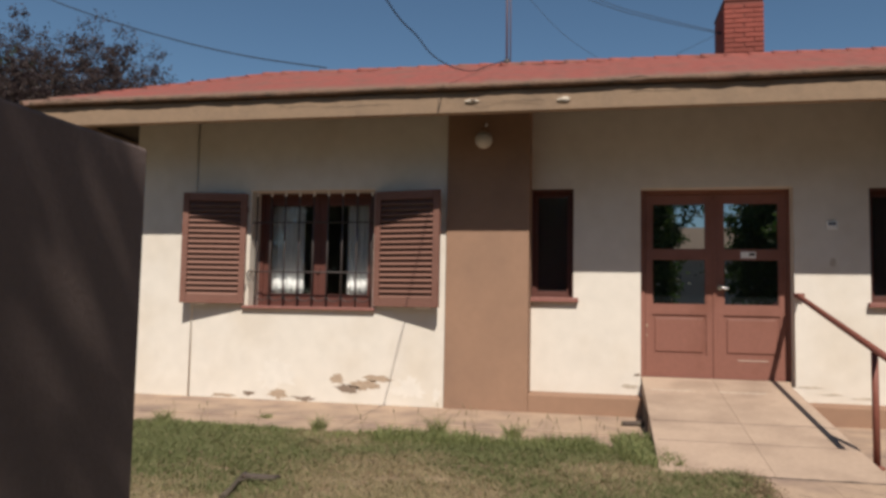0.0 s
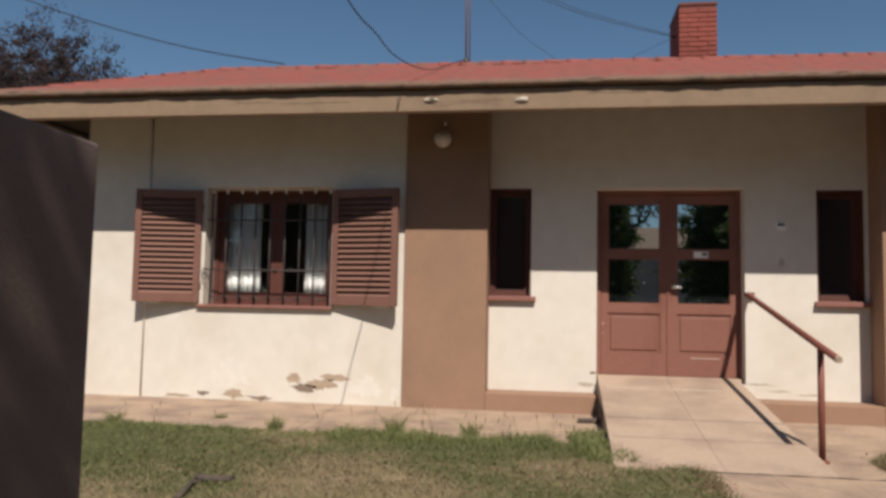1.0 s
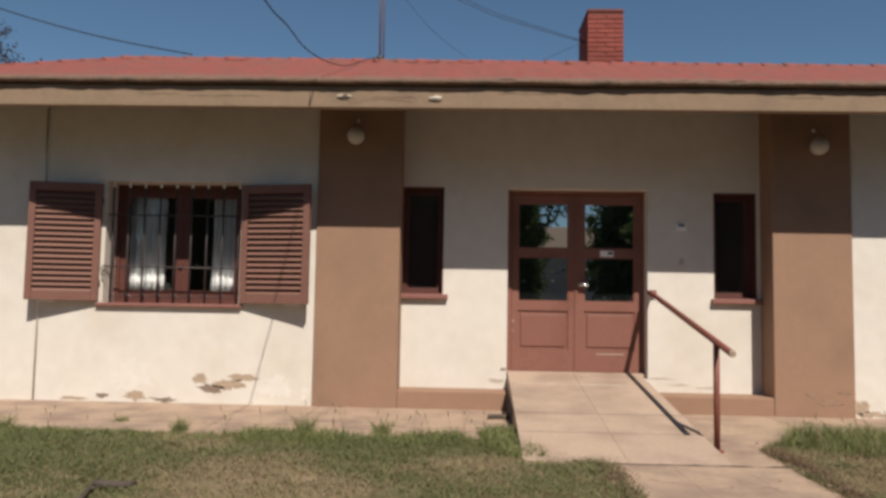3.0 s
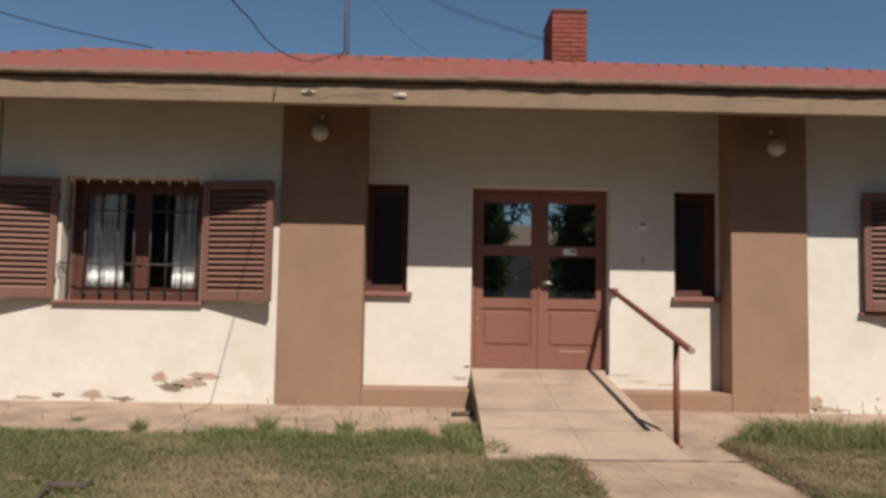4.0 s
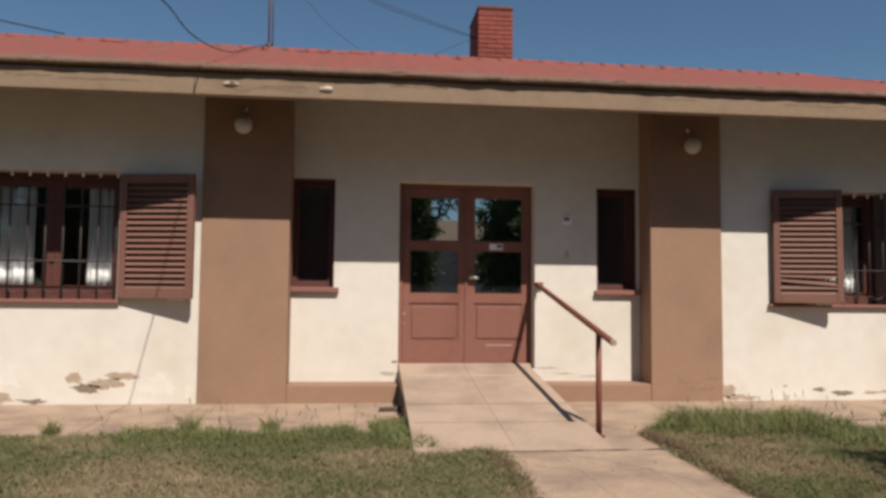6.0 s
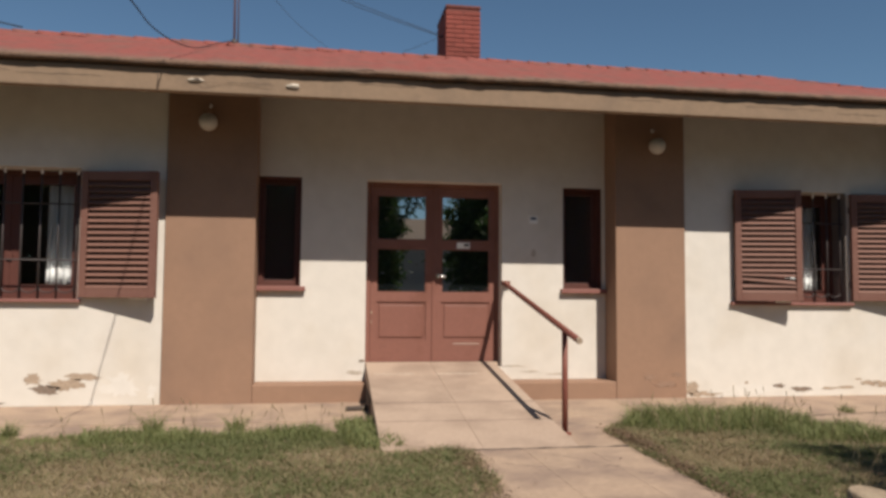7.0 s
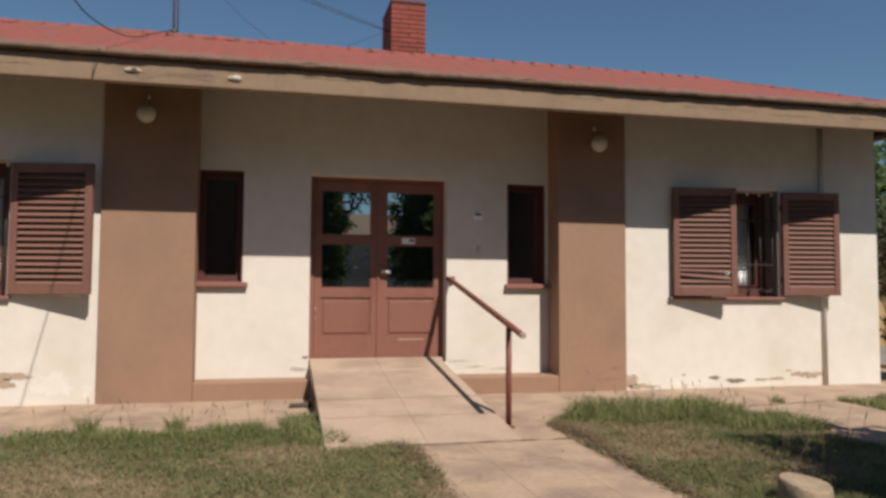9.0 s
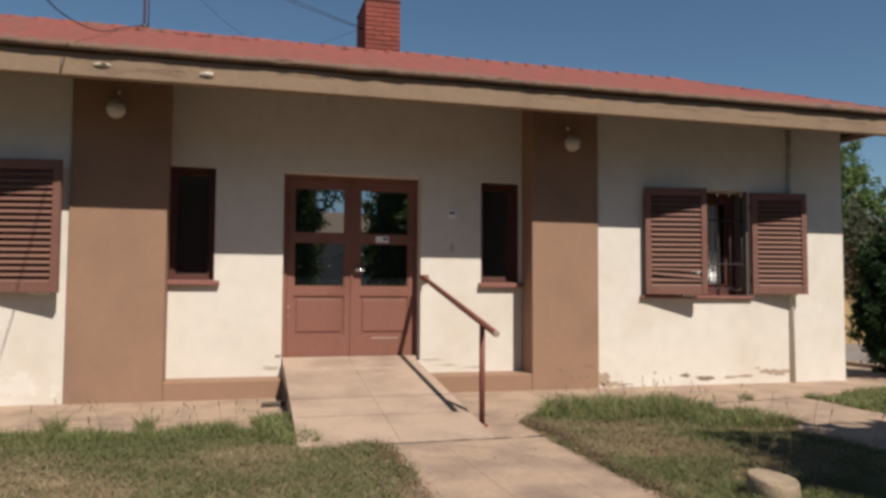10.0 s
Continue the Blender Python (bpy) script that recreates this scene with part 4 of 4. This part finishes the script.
tree(1.42, -16.43, 1.4, (4.2, 1.6, 1.7, 3.6), LEAF_GREEN, 44000, 0.10, "dense green street tree by the road, screening low sky", 7, 16, 0.16)
tree(6.5, -16.748, 1.4, (4.0, 2.3, 1.9, 3.6), LEAF_GREEN, 48000, 0.10, "dense green street tree by the road, screening low sky", 8, 18, 0.16)
tree(0.25, -12.826, 4.4, (6.9, 0.95, 1.7, 1.3), LEAF_GREEN, 1700, 0.10, "tall green tree shading the boundary wall", 9, 12, 0.15)
# Tree added to darken the reflection in the narrow west window.
tree(-1.9, -16.9, 1.4, (4.0, 2.2, 1.8, 3.4), LEAF_GREEN, 22000, 0.11, "dense green street tree by the road, screening low sky", 17, 18, 0.16)
# Unseen trees added to block low sky light and deepen the eave shade.
for i, (x, y, r, h) in enumerate(((-9.0, -16.0, 2.6, 6.6), (-14.5, -17.0, 2.9, 7.2), (-21.0, -16.0, 3.2, 7.0), (17.0, -16.2, 2.8, 6.8), (23.0, -17.0, 3.1, 7.4), (30.0, -15.5, 3.2, 7.0), (37.0, -17.0, 3.2, 7.0), (-29.0, -17.0, 3.4, 7.2))):
    tree(x, y, 1.5, (h * 0.56, r, 2.2, h * 0.46), LEAF_GREEN, 9000, 0.17, "dense green street tree by the road, screening low sky", 80 + i, 18, 0.18)
# Tree added to darken the reflection in the narrow east window.
tree(10.5, -16.536, 1.4, (4.0, 2.4, 1.8, 3.4), LEAF_GREEN, 22000, 0.11, "dense green street tree by the road, screening low sky", 18, 18, 0.16)
tree(6.5, -9.275, 2.2, (3.9, 1.75, 2.3, 1.6), LEAF_GREEN, 90000, 0.11, "green garden tree shading the lawn", 10, 12, 0.13)
tree(9.166, 0.206, 0.15, (0.96, 0.66, 0.5, 1.05), LEAF_DARK, 42000, 0.036, "dark green clipped shrub at the lawn edge", 11, 16, 0.05, name="shrub")
tree(-7.954, 4.552, 0.6, (1.9, 1.6, 1.2, 1.2), LEAF_PLUM, 6000, 0.09, "plum-leaved bush beside the house", 12, 9, 0.07, name="bush")

tree(16.3, 8.6, 0.5, (2.3, 1.9, 0.8, 0.95), LEAF_HEDGE, 17000, 0.06, "grey-green overgrown hedge behind the ochre wall", 19, 18, 0.05, name="hedge")
VINE = leaf_material("dry_vine_leaves", (0.1336, 0.0877, 0.0561), (0.1002, 0.0969, 0.0468))
tree(14.938, 6.672, 1.0, (1.75, 1.9, 0.35, 0.5), VINE, 4200, 0.06, "dry vine hanging over the ochre wall", 13, 14, 0.03, name="vine")

# ---- stump and debris ----
LITTER = leaf_material("dry_leaf_litter", (0.2839, 0.2004, 0.1336), (0.1336, 0.0877, 0.0585))


def litter(polyline, count, spread, size, seed):
    """Small dry curled leaves and crumbs of earth scattered along a line on the ground."""
    rng = np.random.default_rng(seed)
    line = np.array(polyline, float)
    seg = rng.integers(0, len(line) - 1, count)
    f = rng.random(count)[:, None]
    at = line[seg] * (1 - f) + line[seg + 1] * f + rng.normal(size=(count, 2)) * spread
    s = size * (0.5 + rng.random(count))[:, None]
    a = rng.uniform(0, 2 * np.pi, count)
    u = np.stack([np.cos(a), np.sin(a), 0.35 * rng.normal(size=count)], 1) * s
    v = np.stack([-np.sin(a), np.cos(a), 0.35 * rng.normal(size=count)], 1) * s * 0.55
    c = np.stack([at[:, 0], at[:, 1], np.full(count, 0.004) + 0.034 * rng.random(count)], 1)
    corners = np.stack([c - u, c + v, c + u, c - v], 1).reshape(-1, 3)
    me = bpy.data.meshes.new("leaf_litter")
    me.from_pydata(corners.tolist(), [], [(4 * i, 4 * i + 1, 4 * i + 2, 4 * i + 3) for i in range(count)])
    me.materials.append(LITTER)
    return tagged(new("leaf_litter", me), "dry brown leaf litter on bare earth along the path", "litter", kind="stuff")


litter([(2.58, -2.1), (2.58, -2.75), (2.49, -3.8), (2.42, -5.6)], 2400, 0.045, 0.011, 91)
litter([(2.9, -2.3), (3.1, -3.2), (3.0, -4.4)], 700, 0.28, 0.012, 92)
litter([(4.0, -2.6), (3.8, -3.6), (3.6, -4.6)], 400, 0.35, 0.012, 93)
litter([(1.06, -2.75), (1.07, -3.5), (1.02, -5.0)], 900, 0.06, 0.010, 94)
litter([(-3.0, -3.4), (-1.0, -3.2), (0.6, -3.6)], 1500, 0.45, 0.011, 95)

stump = thing("tree_stump", (3.06, -4.74, -0.012), "low sawn tree stump in the grass", "stump")
bm = bmesh.new()
rings = []
for z, r in ((-0.06, 0.162), (0.05, 0.150), (0.106, 0.147), (0.118, 0.138)):
    rings.append([bm.verts.new((r * (1 + 0.07 * math.sin(3 * a + 1)) * math.cos(a), r * (1 + 0.05 * math.sin(2 * a)) * math.sin(a), z + (0.022 * math.sin(a) - 0.014 * math.cos(a) if z > 0.1 else 0))) for a in (2 * math.pi * k / 28 for k in range(28))])
for p, q in zip(rings, rings[1:]):
    for k in range(28):
        bm.faces.new((p[k], p[(k + 1) % 28], q[(k + 1) % 28], q[k])).smooth = True
bm.faces.new(rings[-1])
part("body", bm, STONE, stump)

# Brown lump in the lawn; its dark rim replaces a curved shadow line.
hollow = thing("lawn_lump", (-2.22, -3.776, -0.012), "small brown lump in the lawn with a painted-in shadow rim", "drain")
bm = tube(bmesh.new(), [(-0.12, 0.05, 0.01), (-0.10, -0.02, 0.025), (-0.03, -0.05, 0.03), (0.05, -0.05, 0.03), (0.10, -0.03, 0.025), (0.12, 0.05, 0.01)], 0.024, 7)
part("rim", bm, KERB, hollow, "dark rim in place of a curved shadow")
part("lid", box(bmesh.new(), -0.095, 0.095, -0.03, 0.07, -0.04, 0.022, 0.01), material("earthy_brown", (0.167, 0.1319, 0.1027), 0.95, (30, 0.25)), hollow, "earth-brown lump")


# Dark tapered tubes laid in the grass in place of a cast shadow streak.
STREAK = material("shadow_streak_brown", (0.085, 0.07, 0.055), 1.0, (30, 0.3), spec=0.1)
branch = thing("shadow_streak", (-2.28, -3.975, -0.01), "dark streak in the grass in place of a cast shadow", "branch")
part("stick", tube(bmesh.new(), [(0.09, -0.36, 0.02), (0.05, -0.15, 0.03), (-0.02, 0.08, 0.03), (-0.08, 0.30, 0.025)], [0.022, 0.018, 0.015, 0.007], 7), STREAK, branch)
part("twig", tube(bmesh.new(), [(0.0, 0.0, 0.03), (0.03, 0.06, 0.035), (0.04, 0.11, 0.03)], [0.010, 0.007, 0.003], 6), STREAK, branch)

# ---- grass ----
def inside(px, py, poly):
    hit = np.zeros(len(px), bool)
    for (x0, y0), (x1, y1) in zip(poly, poly[1:] + poly[:1]):
        cross = ((y0 > py) != (y1 > py)) & (px < (x1 - x0) * (py - y0) / (y1 - y0 + 1e-12) + x0)
        hit ^= cross
    return hit


DRY_SPOTS = ((3.3, -2.95, 0.45, 0.2), (2.75, -3.3, 0.3, 0.25), (2.7, -2.4, 0.25, 0.5), (3.1, -4.4, 0.6, -0.3), (0.3, -3.71, 0.8, 0.6), (-1.4, -2.756, 0.4, 0.5), (-0.9, -4.134, 0.6, 0.3), (-2.9, -3.074, 0.4, 0.4), (3.1, -3.392, 0.5, 0.5), (-0.4, -2.067, 0.9, -0.5), (-3.5, -2.332, 1.2, -0.5), (-3.6, -4.664, 0.9, -0.4))


def grass(poly, count, height, spread, mats, label, seed, thin=0.0, width=0.006, freq=1.0):
    """Blades of grass within the outline, in tufts, thinner where the soil shows."""
    rng = np.random.default_rng(seed)
    xs = [p[0] for p in poly]
    ys = [p[1] for p in poly]
    tufts = max(30, count // 22)
    tx, ty = rng.uniform(min(xs), max(xs), tufts), rng.uniform(min(ys), max(ys), tufts)
    pick = rng.integers(0, tufts, count)
    px, py = tx[pick] + rng.normal(size=count) * 0.045, ty[pick] + rng.normal(size=count) * 0.045
    qx, qy = px * freq, py * freq
    field = np.sin(qx * 1.9 + 1.3 * np.sin(qy * 1.4)) * np.sin(qy * 2.3 + 0.9 * np.sin(qx * 1.1 + 2)) * 0.7 + 0.3 * np.sin(qx * 5.3 + 2 * np.sin(qy * 4.1)) * np.sin(qy * 6.1 + qx)
    bias = np.zeros(count)
    for bx, by, br, amount in DRY_SPOTS:
        bias += amount * np.exp(-((px - bx) ** 2 + (py - by) ** 2) / br ** 2)
    keep = inside(px, py, poly) & (rng.random(count) > thin * (0.5 + 0.5 * field))
    px, py, field, bias = px[keep], py[keep], field[keep], bias[keep]
    n = len(px)
    h = height * (0.35 + 0.75 * rng.random(n) ** 1.6) * (1 - 0.25 * field)
    ang = rng.uniform(0, 2 * np.pi, n)
    lean = spread * h * (0.3 + rng.random(n))
    side = rng.uniform(0, 2 * np.pi, n)
    w = width * (0.6 + 0.8 * rng.random(n))
    z0 = np.full(n, -0.024)
    base = np.stack([px, py, z0], 1)
    off = np.stack([np.cos(side) * w, np.sin(side) * w, 0 * w], 1)
    mid = base + np.stack([np.cos(ang) * lean * 0.35, np.sin(ang) * lean * 0.35, h * 0.6], 1)
    tip = base + np.stack([np.cos(ang) * lean, np.sin(ang) * lean, h], 1)
    verts = np.stack([base - off, base + off, mid + off * 0.7, mid - off * 0.7, tip], 1).reshape(-1, 3)
    faces = []
    for i in range(n):
        k = 5 * i
        faces += [(k, k + 1, k + 2, k + 3), (k + 3, k + 2, k + 4)]
    me = bpy.data.meshes.new("grass")
    me.from_pydata(verts.tolist(), [], faces)
    for m in mats:
        me.materials.append(m)
    if len(mats) > 1:
        dry = (field + bias + rng.normal(size=n) * 0.33) > 0.12
        me.polygons.foreach_set("material_index", np.repeat(dry.astype(np.int32), 2))
    return tagged(new("grass", me), label, "grass", kind="stuff")


LAWN = [(-7.333, -1.76), (-3.0, -1.78), (0.48, -1.84), (0.49, -2.2), (0.6, -2.48), (0.85, -2.62), (1.07, -2.67), (1.14, -2.8), (1.12, -3.5), (1.07, -4.2), (1.03, -5.936), (-7.333, -5.936)]
EAST = [(2.52, -1.961), (2.75, -1.643), (3.1, -1.463), (4, -1.272), (4.72, -1.293), (4.8, -2.438), (4.72, -5.936), (2.46, -5.936), (2.46, -3.816), (2.52, -2.756)]
FAR = [(6.345, -1.293), (7.375, -0.901), (9.675, -0.795), (9.675, -5.83), (6.253, -5.83), (6.179, -2.756)]
MIXED = "short patchy lawn, half green and half dry"
grass(LAWN, 330000, 0.05, 1.6, (GRASS, GRASS_DRY), MIXED, 21, 0.72, 0.0036)
grass(EAST, 150000, 0.055, 1.6, (GRASS, GRASS_DRY), MIXED, 22, 0.72, 0.0036, freq=1.6)
grass([(-7.333, -5.915), (1.1, -5.915), (1.1, -10.176), (-7.333, -10.176)], 90000, 0.05, 1.6, (GRASS, GRASS_DRY), MIXED, 71, 0.72, 0.006)
grass([(2.34, -5.915), (4.72, -5.915), (4.72, -10.176), (2.34, -10.176)], 26000, 0.055, 1.6, (GRASS, GRASS_DRY), MIXED, 72, 0.7, 0.006)
grass(FAR, 42000, 0.09, 0.9, (GRASS_LUSH,), "short green lawn by the street corner", 23, 0.1, 0.009)
EDGE = "taller green grass growing over the pavement edge"
grass([(-7.333, -1.76), (0.5, -1.82), (0.5, -2.17), (-7.333, -2.1)], 14000, 0.07, 0.8, (GRASS_LUSH,), EDGE, 24, 1.0, 0.004, freq=1.8)
grass([(-1.992, -1.77), (-0.1, -1.76), (0.1, -2.13), (-1.895, -2.23)], 13000, 0.115, 0.7, (GRASS_LUSH,), EDGE, 25, 1.0, 0.004, freq=1.9)
grass([(0.12, -1.5), (0.46, -1.45), (0.56, -2.1), (0.68, -2.6), (0.3, -2.6), (0.2, -2.332)], 3600, 0.125, 1.0, (GRASS_LUSH,), EDGE, 26, 0.2)
grass([(2.7, -1.855), (3.1, -1.431), (4.1, -1.219), (4.6, -1.272), (4.5, -2.12), (3.2, -2.226)], 14000, 0.18, 0.75, (GRASS_LUSH,), EDGE, 27, 0.9, 0.004, freq=1.7)
grass([(4.1, -2.014), (4.85, -2.12), (4.85, -2.862), (4, -2.756)], 6000, 0.15, 0.8, (GRASS_LUSH,), EDGE, 28, 0.3, 0.004)


for i, (x, y, h) in enumerate(((-2.594, -1.675, 0.17), (-1.45, -1.611, 0.2), (-0.75, -1.59, 0.18), (-4.226, -1.696, 0.12), (0.38, -1.59, 0.14), (3, -1.59, 0.2), (4.55, -1.855, 0.18), (5.535, -1.198, 0.10), (6.363, -1.23, 0.1), (-3.352, -1.219, 0.06))):
    r = 0.07
    grass([(x - r, y - r), (x + r, y - r), (x + r, y + r), (x - r, y + r)], 260, h, 1.1, (GRASS_LUSH,), "small green weed tuft at the pavement edge", 40 + i, 0.0, 0.004)


PATH_EDGE = "ragged grass creeping over the path edge"
grass([(0.6, -2.5), (1.08, -2.62), (1.18, -2.85), (1.15, -3.6), (1.08, -4.6), (1.05, -5.936), (0.9, -5.936), (0.92, -2.756)], 9000, 0.055, 1.6, (GRASS, GRASS_DRY), PATH_EDGE, 61, 0.3, freq=2)
grass([(2.45, -5.936), (2.44, -3.816), (2.46, -2.756), (2.5, -2.014), (2.62, -2.014), (2.6, -5.936)], 6500, 0.055, 1.6, (GRASS, GRASS_DRY), PATH_EDGE, 62, 0.4, freq=2)


def seed_stalks(poly, count, height, seed):
    """Thin upright stalks with small seed heads."""
    rng = np.random.default_rng(seed)
    bm = bmesh.new()
    xs, ys = [p[0] for p in poly], [p[1] for p in poly]
    made = 0
    while made < count:
        x, y = rng.uniform(min(xs), max(xs)), rng.uniform(min(ys), max(ys))
        if not inside(np.array([x]), np.array([y]), poly)[0]:
            continue
        h = height * (0.5 + 0.7 * rng.random())
        dx, dy = rng.normal(size=2) * 0.05
        tube(bm, [(x, y, -0.03), (x + dx * 0.4, y + dy * 0.4, h * 0.6), (x + dx, y + dy, h)], [0.0025, 0.002, 0.0015], 3)
        tube(bm, [(x + dx, y + dy, h), (x + dx * 1.2, y + dy * 1.2, h + 0.03), (x + dx * 1.4, y + dy * 1.4, h + 0.06)], [0.0015, 0.005, 0.001], 4)
        made += 1
    return tagged(part("grass_stalks", bm, GRASS_DRY), "thin dry grass stalks with seed heads", "grass", kind="stuff")


seed_stalks([(-2.187, -1.59), (0.4, -1.484), (0.4, -2.014), (-2.187, -2.12)], 30, 0.20, 31)
seed_stalks([(2.7, -1.802), (3.2, -1.378), (4.7, -1.272), (4.8, -2.756), (3, -2.756)], 60, 0.24, 32)
seed_stalks([(-6.847, -1.59), (-2.478, -1.59), (-2.478, -2.014), (-6.847, -2.014)], 16, 0.14, 33)
seed_stalks([(3.3, -3.392), (4.7, -3.18), (4.7, -5.088), (3.8, -5.088)], 26, 0.24, 34)
